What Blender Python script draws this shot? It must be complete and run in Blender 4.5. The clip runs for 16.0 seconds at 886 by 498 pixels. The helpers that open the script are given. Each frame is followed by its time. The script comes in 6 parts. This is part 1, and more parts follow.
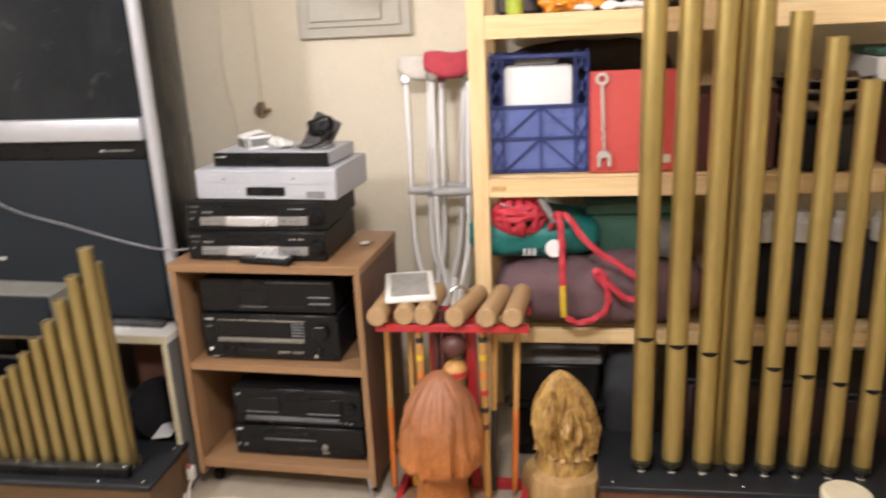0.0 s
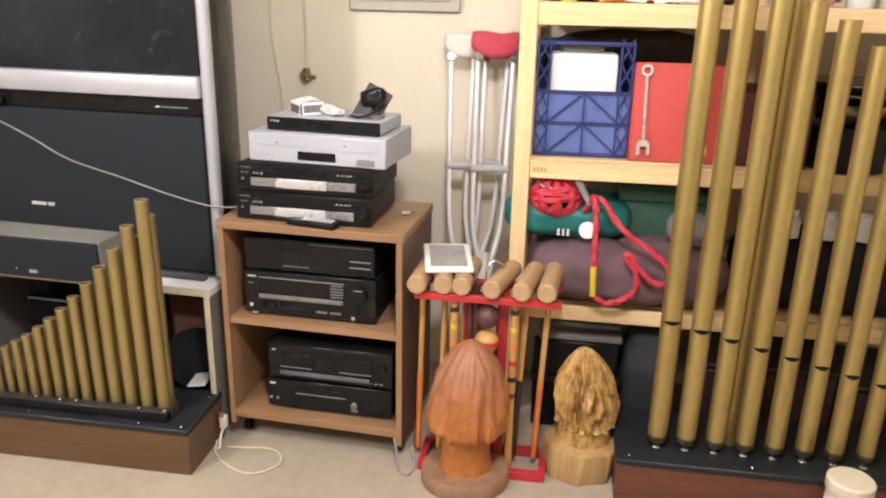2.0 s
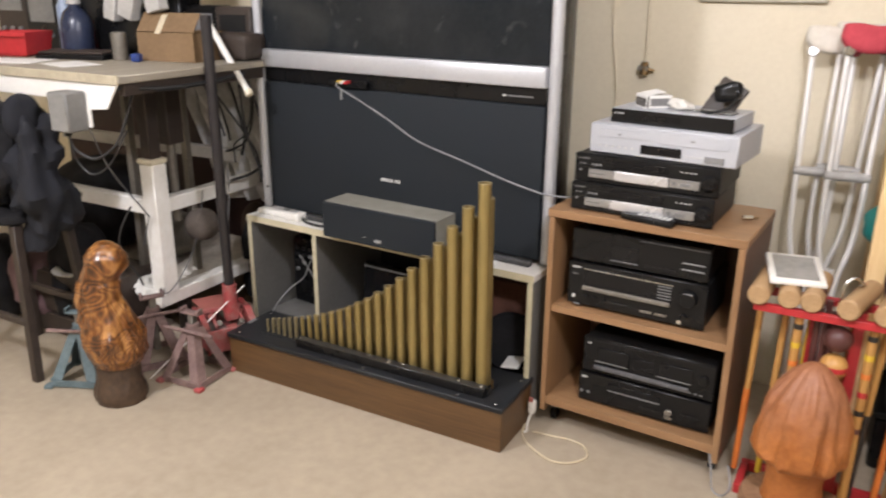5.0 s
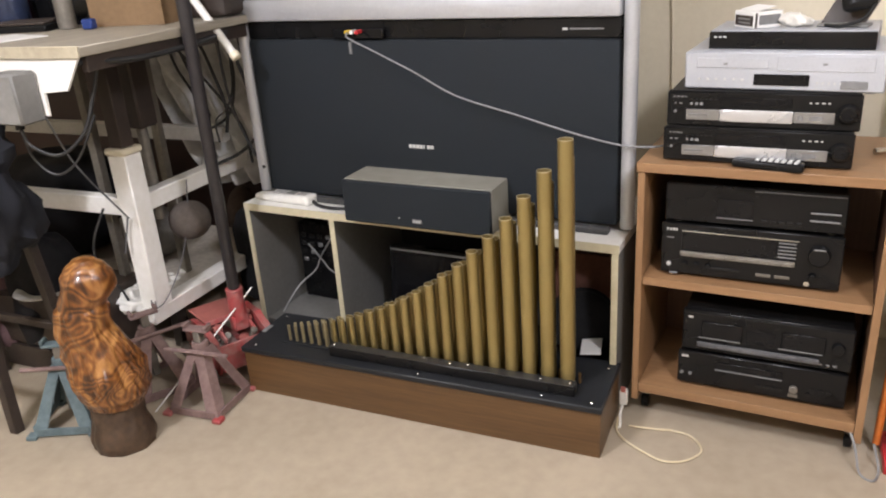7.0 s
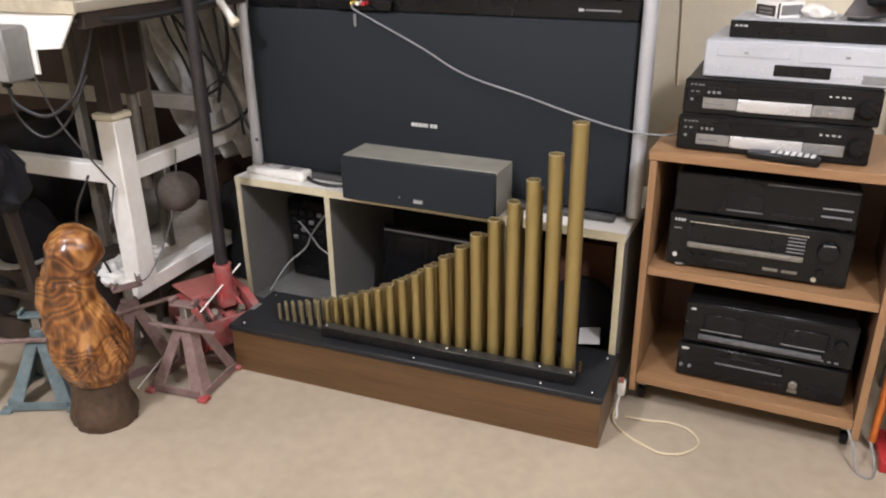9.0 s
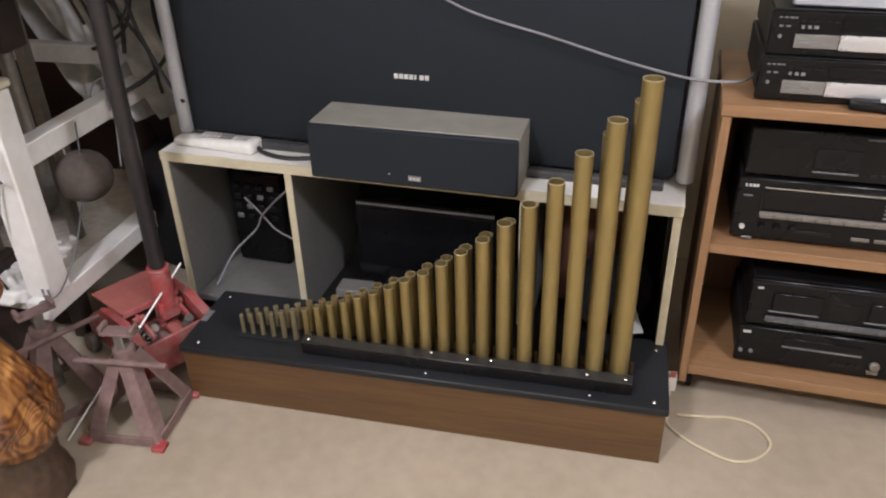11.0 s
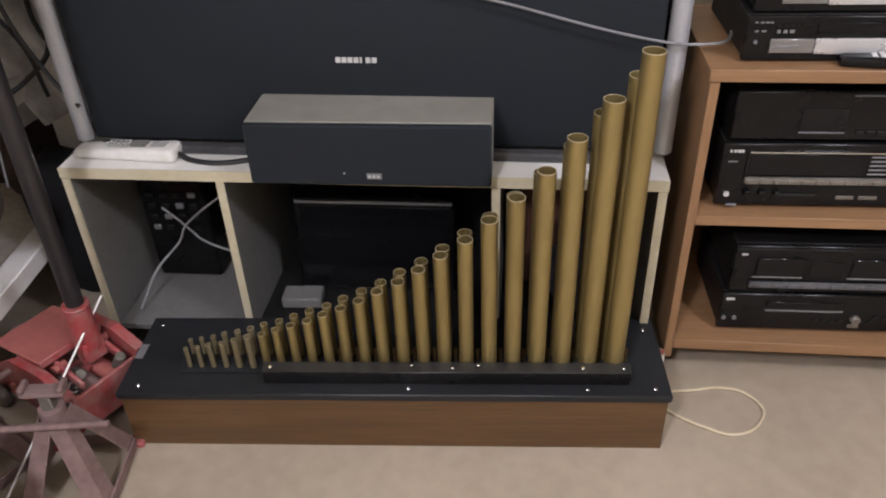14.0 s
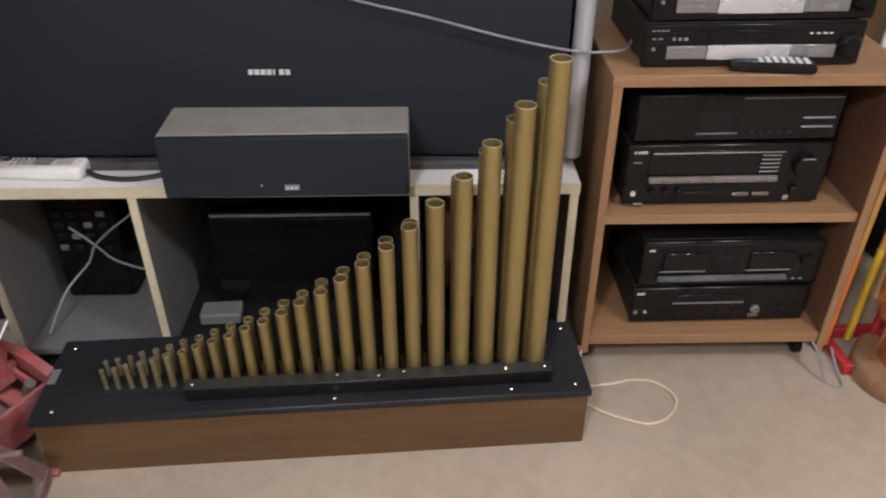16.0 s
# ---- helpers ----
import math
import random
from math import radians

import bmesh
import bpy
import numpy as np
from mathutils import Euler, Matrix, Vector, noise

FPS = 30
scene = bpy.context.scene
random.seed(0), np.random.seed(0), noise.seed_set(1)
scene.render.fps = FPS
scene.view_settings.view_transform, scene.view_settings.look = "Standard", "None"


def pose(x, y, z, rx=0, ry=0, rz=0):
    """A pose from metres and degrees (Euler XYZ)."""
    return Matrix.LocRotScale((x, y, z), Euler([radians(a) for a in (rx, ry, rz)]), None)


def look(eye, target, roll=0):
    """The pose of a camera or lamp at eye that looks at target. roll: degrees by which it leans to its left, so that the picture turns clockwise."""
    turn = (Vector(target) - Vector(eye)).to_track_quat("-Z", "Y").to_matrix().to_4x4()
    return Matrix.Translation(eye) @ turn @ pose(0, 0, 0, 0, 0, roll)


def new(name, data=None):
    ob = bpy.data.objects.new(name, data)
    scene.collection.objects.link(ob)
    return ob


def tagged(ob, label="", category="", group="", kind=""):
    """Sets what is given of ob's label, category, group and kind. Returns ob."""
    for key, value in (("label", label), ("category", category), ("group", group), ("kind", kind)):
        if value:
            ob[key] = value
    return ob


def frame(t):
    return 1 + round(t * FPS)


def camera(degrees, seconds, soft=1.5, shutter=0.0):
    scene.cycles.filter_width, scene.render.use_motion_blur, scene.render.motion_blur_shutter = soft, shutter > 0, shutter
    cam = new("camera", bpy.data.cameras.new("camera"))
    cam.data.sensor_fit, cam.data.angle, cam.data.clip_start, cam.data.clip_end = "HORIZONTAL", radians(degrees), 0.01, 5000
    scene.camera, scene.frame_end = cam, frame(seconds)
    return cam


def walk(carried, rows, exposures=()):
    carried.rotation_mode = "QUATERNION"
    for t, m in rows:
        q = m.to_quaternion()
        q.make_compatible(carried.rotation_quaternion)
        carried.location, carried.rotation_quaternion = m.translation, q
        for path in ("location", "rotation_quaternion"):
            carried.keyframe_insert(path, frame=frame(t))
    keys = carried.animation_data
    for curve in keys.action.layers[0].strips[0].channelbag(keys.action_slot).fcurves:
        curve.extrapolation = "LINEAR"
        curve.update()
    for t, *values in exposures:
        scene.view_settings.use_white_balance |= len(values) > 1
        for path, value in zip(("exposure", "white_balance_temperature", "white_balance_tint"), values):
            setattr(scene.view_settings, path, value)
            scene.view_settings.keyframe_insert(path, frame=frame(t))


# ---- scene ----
cam = camera(59.4, 16.0, soft=2.0, shutter=0.5)
PATH = [
    (0, (1.764, -1.819, 1.422), (1.462, 0.075, 0.854), -2.8),
    (0.5, (1.801, -1.861, 1.407), (1.301, -0.018, 0.811), -1.5),
    (1, (1.76, -1.927, 1.434), (1.368, -0.047, 0.873), -0.8),
    (1.5, (1.705, -1.946, 1.433), (1.362, -0.061, 0.859), -1.8),
    (2, (1.643, -1.927, 1.451), (1.36, -0.051, 0.817), 1.2),
    (2.5, (1.683, -1.953, 1.431), (1.223, -0.103, 0.826), 2.2),
    (3, (1.697, -1.979, 1.453), (1.32, -0.103, 0.872), 0.8),
    (3.5, (1.689, -2.01, 1.455), (1.249, -0.115, 0.992), -0.3),
    (4, (1.624, -2.027, 1.472), (0.932, -0.232, 0.925), -1.4),
    (4.5, (1.568, -1.997, 1.424), (0.69, -0.305, 0.817), 0.3),
    (5, (1.458, -1.971, 1.418), (0.536, -0.316, 0.778), 0.4),
    (5.2, (1.441, -1.931, 1.411), (0.464, -0.313, 0.758), 0.1),
    (7.3, (0.907, -1.721, 1.34), (0.167, -0.026, 0.578), -3.4),
    (7.5, (0.898, -1.726, 1.344), (0.168, -0.029, 0.578), -2.1),
    (8, (0.88, -1.763, 1.322), (0.167, -0.046, 0.583), -1.9),
    (8.5, (0.869, -1.746, 1.315), (0.153, -0.041, 0.552), -1.2),
    (9, (0.838, -1.723, 1.313), (0.146, -0.019, 0.526), -0.8),
    (9.2, (0.812, -1.705, 1.326), (0.144, -0.007, 0.507), -0.9),
    (11.3, (0.398, -1.26, 1.307), (-0.002, 0.412, 0.285), -1.5),
    (11.5, (0.399, -1.222, 1.304), (-0.047, 0.452, 0.306), -1.0),
    (12, (0.374, -1.169, 1.311), (0.022, 0.524, 0.306), -0.2),
    (12.5, (0.292, -1.138, 1.314), (0.031, 0.489, 0.181), -3.1),
    (13, (0.213, -1.13, 1.32), (0.082, 0.496, 0.163), -3.5),
    (13.5, (0.195, -1.139, 1.316), (0.085, 0.497, 0.171), -1.5),
    (14, (0.191, -1.151, 1.316), (0.093, 0.494, 0.183), -2.1),
    (14.5, (0.18, -1.162, 1.319), (0.116, 0.493, 0.198), -1.9),
    (15, (0.173, -1.174, 1.317), (0.182, 0.477, 0.189), -1.5),
    (15.5, (0.173, -1.177, 1.319), (0.218, 0.481, 0.201), -1.0),
    (16, (0.176, -1.177, 1.319), (0.301, 0.482, 0.21), -0.1),
]
walk(cam, [(t, look(eye, target, roll)) for t, eye, target, roll in PATH],
     exposures=[(0.0, 0.08, 6650, 10), (1.0, 0.16, 6650, 10), (2.0, 0.25, 6650, 10), (3.0, 0.27, 6620, 10), (4.0, 0.18, 6600, 10), (5.2, 0.10, 6500, 9), (7.5, 0.12, 6400, 9), (9.2, 0.08, 6350, 10), (11.5, -0.17, 6280, 12), (13.0, -0.27, 6230, 13), (16.0, -0.31, 6230, 13)])

# ---- light ----
world = bpy.data.worlds.new("world")
scene.world = world
world.use_nodes = True
world.node_tree.nodes["Background"].inputs[0].default_value = (0.9, 0.85, 0.75, 1)
world.node_tree.nodes["Background"].inputs[1].default_value = 0.02


def bulb(x, y, z, watts, colour):
    d = bpy.data.lights.new("ceiling_light", "POINT")
    d.shadow_soft_size, d.energy, d.color = 0.11, watts, colour
    ob = new("ceiling_light", d)
    ob.matrix_world = pose(x, y, z)
    return ob


bulb(1.6, -1.15, 2.12, 88, (0.975, 0.955, 1.045))
bulb(-0.45, -1.85, 2.2, 134, (0.975, 0.955, 1.045))


# ---- materials ----
def mat(name, c1, c2=None, rough=0.6, metal=0.0, scale=8.0, fine=60.0, bump=0.1, spread=0.12, stretch=(1, 1, 1), coat=0.0, trans=0.0, alpha=1.0):
    """Two-scale noise: large stains between c1 and c2, fine grain in roughness and relief."""
    m = bpy.data.materials.new(name)
    m.use_nodes = True
    nt = m.node_tree
    n, l = nt.nodes, nt.links
    b = n["Principled BSDF"]
    c2 = c2 or tuple(v * 0.72 for v in c1)
    tc = n.new("ShaderNodeTexCoord")
    mp = n.new("ShaderNodeMapping")
    mp.inputs["Scale"].default_value = stretch
    l.new(tc.outputs["Object"], mp.inputs["Vector"])
    n1 = n.new("ShaderNodeTexNoise")
    n1.inputs["Scale"].default_value, n1.inputs["Detail"].default_value = scale, 6
    n2 = n.new("ShaderNodeTexNoise")
    n2.inputs["Scale"].default_value, n2.inputs["Detail"].default_value = fine, 4
    l.new(mp.outputs[0], n1.inputs["Vector"])
    l.new(mp.outputs[0], n2.inputs["Vector"])
    mixf = n.new("ShaderNodeMix")
    mixf.data_type = "FLOAT"
    mixf.inputs["Factor"].default_value = 0.4
    l.new(n1.outputs[0], mixf.inputs[2])
    l.new(n2.outputs[0], mixf.inputs[3])
    ramp = n.new("ShaderNodeValToRGB")
    ramp.color_ramp.elements[0].position, ramp.color_ramp.elements[1].position = 0.36, 0.64
    ramp.color_ramp.elements[0].color = (*c2, 1)
    ramp.color_ramp.elements[1].color = (*c1, 1)
    l.new(mixf.outputs[0], ramp.inputs[0])
    l.new(ramp.outputs[0], b.inputs["Base Color"])
    rr = n.new("ShaderNodeMapRange")
    rr.inputs["To Min"].default_value, rr.inputs["To Max"].default_value = max(0.02, rough - spread), min(1, rough + spread)
    l.new(n1.outputs[0], rr.inputs[0])
    l.new(rr.outputs[0], b.inputs["Roughness"])
    if bump:
        bp = n.new("ShaderNodeBump")
        bp.inputs["Strength"].default_value, bp.inputs["Distance"].default_value = bump, 0.002
        l.new(n2.outputs[0], bp.inputs["Height"])
        l.new(bp.outputs[0], b.inputs["Normal"])
    b.inputs["Metallic"].default_value = metal
    b.inputs["Coat Weight"].default_value = coat
    b.inputs["Transmission Weight"].default_value = trans
    b.inputs["Alpha"].default_value = alpha
    return m


def painted_reflections(m):
    """Grey blotches of two sizes painted over a dark pane, for reflections and dust."""
    nt = m.node_tree
    n, l = nt.nodes, nt.links
    b = n["Principled BSDF"]
    tc = n.new("ShaderNodeTexCoord")
    masks = []
    for scale, lo, hi, top in ((2.6, 0.50, 0.78, 0.45), (11.0, 0.61, 0.73, 0.9)):
        tex = n.new("ShaderNodeTexNoise")
        tex.inputs["Scale"].default_value, tex.inputs["Detail"].default_value = scale, 5
        tex.inputs["Distortion"].default_value = 0.6
        l.new(tc.outputs["Object"], tex.inputs["Vector"])
        r = n.new("ShaderNodeMapRange")
        r.inputs["From Min"].default_value, r.inputs["From Max"].default_value, r.inputs["To Max"].default_value = lo, hi, top
        l.new(tex.outputs[0], r.inputs[0])
        masks.append(r)
    both = n.new("ShaderNodeMath")
    both.operation = "MAXIMUM"
    l.new(masks[0].outputs[0], both.inputs[0])
    l.new(masks[1].outputs[0], both.inputs[1])
    # Flat grey stands for blurred room reflections as well as dust.
    dust = n.new("ShaderNodeMix")
    dust.data_type = "RGBA"
    l.new(both.outputs[0], dust.inputs["Factor"])
    l.new(b.inputs["Base Color"].links[0].from_socket, dust.inputs[6])
    dust.inputs[7].default_value = (0.055, 0.056, 0.058, 1)
    l.new(dust.outputs[2], b.inputs["Base Color"])
    return m


def wood(name, c1, c2, axis=0, rough=0.5, ring=18.0, dist=3.0, coat=0.0, bump=0.15):
    """Grain bands along one axis, with fine pores."""
    m = mat(name, c1, c2, rough=rough, coat=coat, bump=bump)
    nt = m.node_tree
    n, l = nt.nodes, nt.links
    mp = next(x for x in n if x.type == "MAPPING")
    s = [ring, ring, ring]
    s[axis] = ring * 0.06
    mp.inputs["Scale"].default_value = s
    for x in n:
        if x.type == "TEX_NOISE":
            x.inputs["Scale"].default_value = 1.0 if x.inputs["Scale"].default_value < 30 else 6.0
            x.inputs["Distortion"].default_value = dist * 0.3
    return m


M = dict(
    concrete=mat("concrete", (0.430, 0.365, 0.275), (0.350, 0.293, 0.217), rough=0.72, scale=2.6, fine=24, bump=0.22),
    plaster=mat("cream_wall_paint", (0.77, 0.695, 0.535), (0.71, 0.635, 0.48), rough=0.7, scale=2.0, fine=70, bump=0.15),
    ceil=mat("ceiling_paint", (0.7, 0.67, 0.6), (0.62, 0.59, 0.52), rough=0.85, scale=2.0),
    gold=mat("dull_gold_tube", (0.49, 0.37, 0.135), (0.41, 0.305, 0.108), rough=0.33, metal=0.74, scale=7, fine=90, bump=0.06, stretch=(1, 1, 0.3)),
    gold_pale=mat("tarnished_small_tube", (0.35, 0.30, 0.18), (0.27, 0.225, 0.13), rough=0.42, metal=0.65, scale=9, fine=90, bump=0.06),
    # Duller olive gold for the small rank, also darkened against too much light.
    gold_mid=mat("dimmed_dull_gold_tube", (0.40, 0.312, 0.128), (0.345, 0.265, 0.108), rough=0.36, metal=0.74, scale=5, fine=40, bump=0.02, stretch=(1, 1, 0.25)),
    rim=mat("worn_tube_rim", (0.72, 0.63, 0.42), (0.60, 0.50, 0.30), rough=0.45, metal=0.4),
    pale_grey=mat("pale_grey_plastic", (0.48, 0.47, 0.45), (0.38, 0.37, 0.35), rough=0.4, scale=9),
    navyp=mat("dark_blue_plastic", (0.025, 0.035, 0.07), (0.015, 0.02, 0.045), rough=0.3),
    benchedge=mat("worn_edge_strip", (0.46, 0.41, 0.30), (0.33, 0.29, 0.21), rough=0.6, scale=9),
    dustdeck=mat("dusty_pale_board", (0.66, 0.61, 0.53), (0.40, 0.36, 0.31), rough=0.75, scale=7, fine=50, bump=0.25),
    videosheath=mat("mid_grey_sheath", (0.22, 0.22, 0.225), (0.14, 0.14, 0.145), rough=0.4, scale=9),
    cabled=mat("dark_grey_sheath", (0.125, 0.125, 0.13), (0.06, 0.06, 0.065), rough=0.4, scale=9),
    polish=mat("polished_silver_strip", (0.66, 0.66, 0.67), (0.58, 0.58, 0.59), rough=0.26, metal=0.55, bump=0.0),
    silverb=mat("pale_silver_plastic", (0.47, 0.485, 0.52), (0.41, 0.425, 0.455), rough=0.4, metal=0.2, scale=5, fine=160, bump=0.03),
    blacktop=mat("black_lacquer_board", (0.022, 0.024, 0.027), (0.014, 0.015, 0.017), rough=0.42, scale=6, fine=80, bump=0.08),
    walnut=wood("walnut_veneer", (0.138, 0.073, 0.028), (0.080, 0.041, 0.016), 0, rough=0.42, ring=22, coat=0.1),
    walnut_red=wood("red_brown_veneer", (0.16, 0.055, 0.03), (0.09, 0.03, 0.018), 0, rough=0.4, ring=22, coat=0.1),
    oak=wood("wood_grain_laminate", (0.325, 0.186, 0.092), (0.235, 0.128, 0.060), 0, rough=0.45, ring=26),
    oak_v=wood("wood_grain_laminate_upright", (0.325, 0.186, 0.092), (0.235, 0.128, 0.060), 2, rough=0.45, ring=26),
    oak_dark=wood("darker_wood_grain_laminate", (0.15, 0.075, 0.042), (0.10, 0.05, 0.028), 2, rough=0.5, ring=22),
    pine=wood("pine_lumber", (0.80, 0.60, 0.33), (0.68, 0.46, 0.215), 0, rough=0.6, ring=30),
    pine_v=wood("pine_lumber_upright", (0.80, 0.60, 0.33), (0.68, 0.46, 0.215), 2, rough=0.6, ring=30),
    silver=mat("silver_plastic", (0.50, 0.51, 0.53), (0.44, 0.45, 0.47), rough=0.38, metal=0.35, scale=5, fine=120, bump=0.03),
    grille=mat("black_speaker_cloth", (0.0135, 0.0178, 0.0228), (0.010, 0.0132, 0.0168), rough=0.85, scale=4, fine=300, bump=0.25),
    screen=painted_reflections(mat("dark_screen_glass", (0.008, 0.011, 0.014), (0.013, 0.016, 0.020), rough=0.16, scale=3, bump=0.0, spread=0.06)),
    blackp=mat("black_plastic", (0.0075, 0.0075, 0.008), (0.005, 0.005, 0.0055), rough=0.28, scale=6, fine=90, bump=0.06),
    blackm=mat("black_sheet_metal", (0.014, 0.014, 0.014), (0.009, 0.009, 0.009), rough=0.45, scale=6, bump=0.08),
    glossblack=mat("gloss_black", (0.008, 0.008, 0.009), rough=0.12, bump=0.0, spread=0.05),
    greyp=mat("grey_button_plastic", (0.22, 0.22, 0.22), (0.16, 0.16, 0.16), rough=0.4),
    silverp=mat("brushed_silver_front", (0.42, 0.43, 0.45), (0.35, 0.36, 0.38), rough=0.3, metal=0.85, scale=6, fine=200, bump=0.03),
    duskboard=mat("lit_dusty_black_strip", (0.034, 0.035, 0.036), (0.018, 0.018, 0.019), rough=0.42, scale=9),
    dustblack=mat("dust_covered_black", (0.075, 0.075, 0.075), (0.04, 0.04, 0.042), rough=0.7, scale=12),
    bar=mat("pale_print", (0.62, 0.62, 0.60), rough=0.5, bump=0),
    whitep=mat("white_plastic", (0.80, 0.79, 0.75), (0.70, 0.68, 0.62), rough=0.35, scale=5),
    creamp=mat("cream_plastic", (0.72, 0.66, 0.50), (0.64, 0.57, 0.42), rough=0.4),
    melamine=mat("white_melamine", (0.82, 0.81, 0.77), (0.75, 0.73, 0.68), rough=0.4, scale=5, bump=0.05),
    # White melamine darkened for the shade inside the cubbies; also plain grey boxes.
    grey_and_shade=mat("grey_and_shaded_melamine", (0.185, 0.182, 0.172), (0.145, 0.142, 0.133), rough=0.6, scale=5),
    edge=mat("cream_edge_band", (0.62, 0.57, 0.41), (0.52, 0.47, 0.32), rough=0.5),
    dusty=mat("dusty_black_veneer", (0.26, 0.252, 0.215), (0.205, 0.196, 0.165), rough=0.8, scale=5, fine=22, bump=0.1),
    cable=mat("grey_cable_sheath", (0.30, 0.30, 0.30), (0.2, 0.2, 0.2), rough=0.45),
    cableb=mat("black_cable_sheath", (0.02, 0.02, 0.02), rough=0.5),
    cablew=mat("clear_cable_sheath", (0.70, 0.62, 0.44), (0.55, 0.46, 0.3), rough=0.3),
    alu=mat("aluminium", (0.90, 0.885, 0.85), (0.80, 0.785, 0.745), rough=0.35, metal=0.15, scale=9, fine=120, bump=0.03),
    chrome=mat("chrome", (0.75, 0.75, 0.74), rough=0.18, metal=1.0, bump=0.0, spread=0.06),
    foam=mat("off_white_foam", (0.70, 0.66, 0.58), (0.58, 0.53, 0.45), rough=0.9, scale=14, bump=0.3),
    redcloth=mat("faded_red_cloth", (0.55, 0.07, 0.09), (0.42, 0.04, 0.06), rough=0.85, scale=14, bump=0.3),
    rubber=mat("grey_rubber", (0.24, 0.235, 0.22), rough=0.8),
    maple=wood("pale_mallet_wood", (0.46, 0.30, 0.155), (0.34, 0.21, 0.10), 1, rough=0.6, ring=24),
    shaftw=wood("varnished_shaft_wood", (0.55, 0.30, 0.09), (0.42, 0.21, 0.06), 2, rough=0.42, ring=30),
    redpaint=mat("red_paint", (0.50, 0.03, 0.035), (0.36, 0.02, 0.025), rough=0.42, scale=10),
    orangepaint=mat("orange_paint", (0.70, 0.20, 0.04), rough=0.42),
    yellowpaint=mat("yellow_paint", (0.72, 0.48, 0.04), rough=0.42),
    blackpaint=mat("black_paint", (0.03, 0.025, 0.022), rough=0.42),
    brownpaint=mat("dark_brown_paint", (0.10, 0.035, 0.03), rough=0.45),
    greenpaint=mat("green_paint", (0.05, 0.16, 0.07), rough=0.45),
    slab=wood("raw_log_slab", (0.34, 0.20, 0.11), (0.22, 0.12, 0.065), 2, rough=0.75, ring=14),
    palelog=wood("pale_golden_log", (0.50, 0.33, 0.14), (0.34, 0.20, 0.075), 2, rough=0.65, ring=16),
    goldw=mat("golden_carved_wood", (0.62, 0.39, 0.12), (0.15, 0.065, 0.016), rough=0.45, scale=16, fine=80, bump=0.3, stretch=(1.4, 1.4, 0.5)),
    cratepanel=mat("thin_blue_panel", (0.125, 0.17, 0.40), (0.10, 0.135, 0.33), rough=0.3, scale=7),
    crate=mat("blue_crate_plastic", (0.036, 0.055, 0.19), (0.025, 0.039, 0.14), rough=0.33, scale=7),
    redbind=mat("red_vinyl", (0.62, 0.10, 0.085), (0.55, 0.08, 0.07), rough=0.4, scale=5),
    paper=mat("white_paper", (0.80, 0.79, 0.76), (0.76, 0.75, 0.72), rough=0.7, bump=0.03),
    teal=mat("teal_nylon", (0.012, 0.19, 0.165), (0.008, 0.12, 0.105), rough=0.5, scale=16, fine=90, bump=0.3),
    purple=mat("plum_grey_cloth", (0.165, 0.098, 0.104), (0.115, 0.066, 0.072), rough=0.9, scale=12, fine=140, bump=0.35),
    rope=mat("red_braided_rope", (0.60, 0.045, 0.065), (0.40, 0.02, 0.035), rough=0.65, scale=60, fine=240, bump=0.6),
    greenbox=mat("dark_green_plastic", (0.040, 0.115, 0.075), (0.028, 0.08, 0.05), rough=0.5),
    whitesteel=mat("white_painted_steel", (0.90, 0.885, 0.85), (0.80, 0.78, 0.725), rough=0.45, scale=7, fine=40, bump=0.1),
    darksteel=mat("dark_brown_steel", (0.050, 0.036, 0.028), (0.03, 0.022, 0.018), rough=0.5),
    rawsteel=mat("dull_steel", (0.26, 0.24, 0.21), (0.17, 0.155, 0.13), rough=0.5, metal=0.5),
    tabletop=wood("worn_plywood_top", (0.38, 0.345, 0.28), (0.25, 0.22, 0.17), 1, rough=0.55, ring=14),
    jackred=mat("dusty_red_enamel", (0.38, 0.042, 0.045), (0.34, 0.155, 0.14), rough=0.5, scale=11, fine=45),
    rustsalmon=mat("dust_faded_red_enamel", (0.42, 0.135, 0.11), (0.33, 0.10, 0.085), rough=0.6, scale=10, fine=50),
    handleblack=mat("dull_dark_handle", (0.030, 0.026, 0.027), (0.018, 0.016, 0.017), rough=0.42, scale=9),
    rustred=mat("dusty_red_steel", (0.245, 0.165, 0.15), (0.16, 0.10, 0.092), rough=0.75, scale=16, bump=0.25),
    bluesteel=mat("blue_grey_steel", (0.15, 0.205, 0.225), (0.09, 0.13, 0.145), rough=0.6, scale=14, bump=0.2),
    plastic_sheet=mat("dusty_grey_sheeting", (0.80, 0.80, 0.79), (0.46, 0.455, 0.445), rough=0.5, scale=5, fine=30, bump=0.4),
    brownfelt=mat("brown_grey_felt", (0.115, 0.095, 0.082), (0.07, 0.056, 0.047), rough=0.9, scale=8, bump=0.3),
    greyroll=mat("grey_felt", (0.22, 0.205, 0.185), (0.15, 0.138, 0.122), rough=0.9, scale=8, bump=0.3),
    dark=mat("dark_cloth", (0.007, 0.007, 0.008), (0.013, 0.012, 0.014), rough=0.9, scale=9, fine=90, bump=0.4),
    card=mat("brown_cardboard", (0.22, 0.14, 0.072), (0.16, 0.10, 0.05), rough=0.85, scale=6),
    tape=mat("masking_tape", (0.70, 0.62, 0.45), rough=0.6),
    panelgrey=mat("grey_panel_paint", (0.50, 0.465, 0.38), (0.44, 0.41, 0.33), rough=0.5, scale=4),
    wrenchsteel=mat("bright_tool_steel", (0.72, 0.70, 0.66), (0.60, 0.58, 0.54), rough=0.3, metal=0.5, bump=0.0),
    maroon=mat("dark_maroon_board", (0.040, 0.016, 0.013), (0.026, 0.011, 0.009), rough=0.6, scale=6),
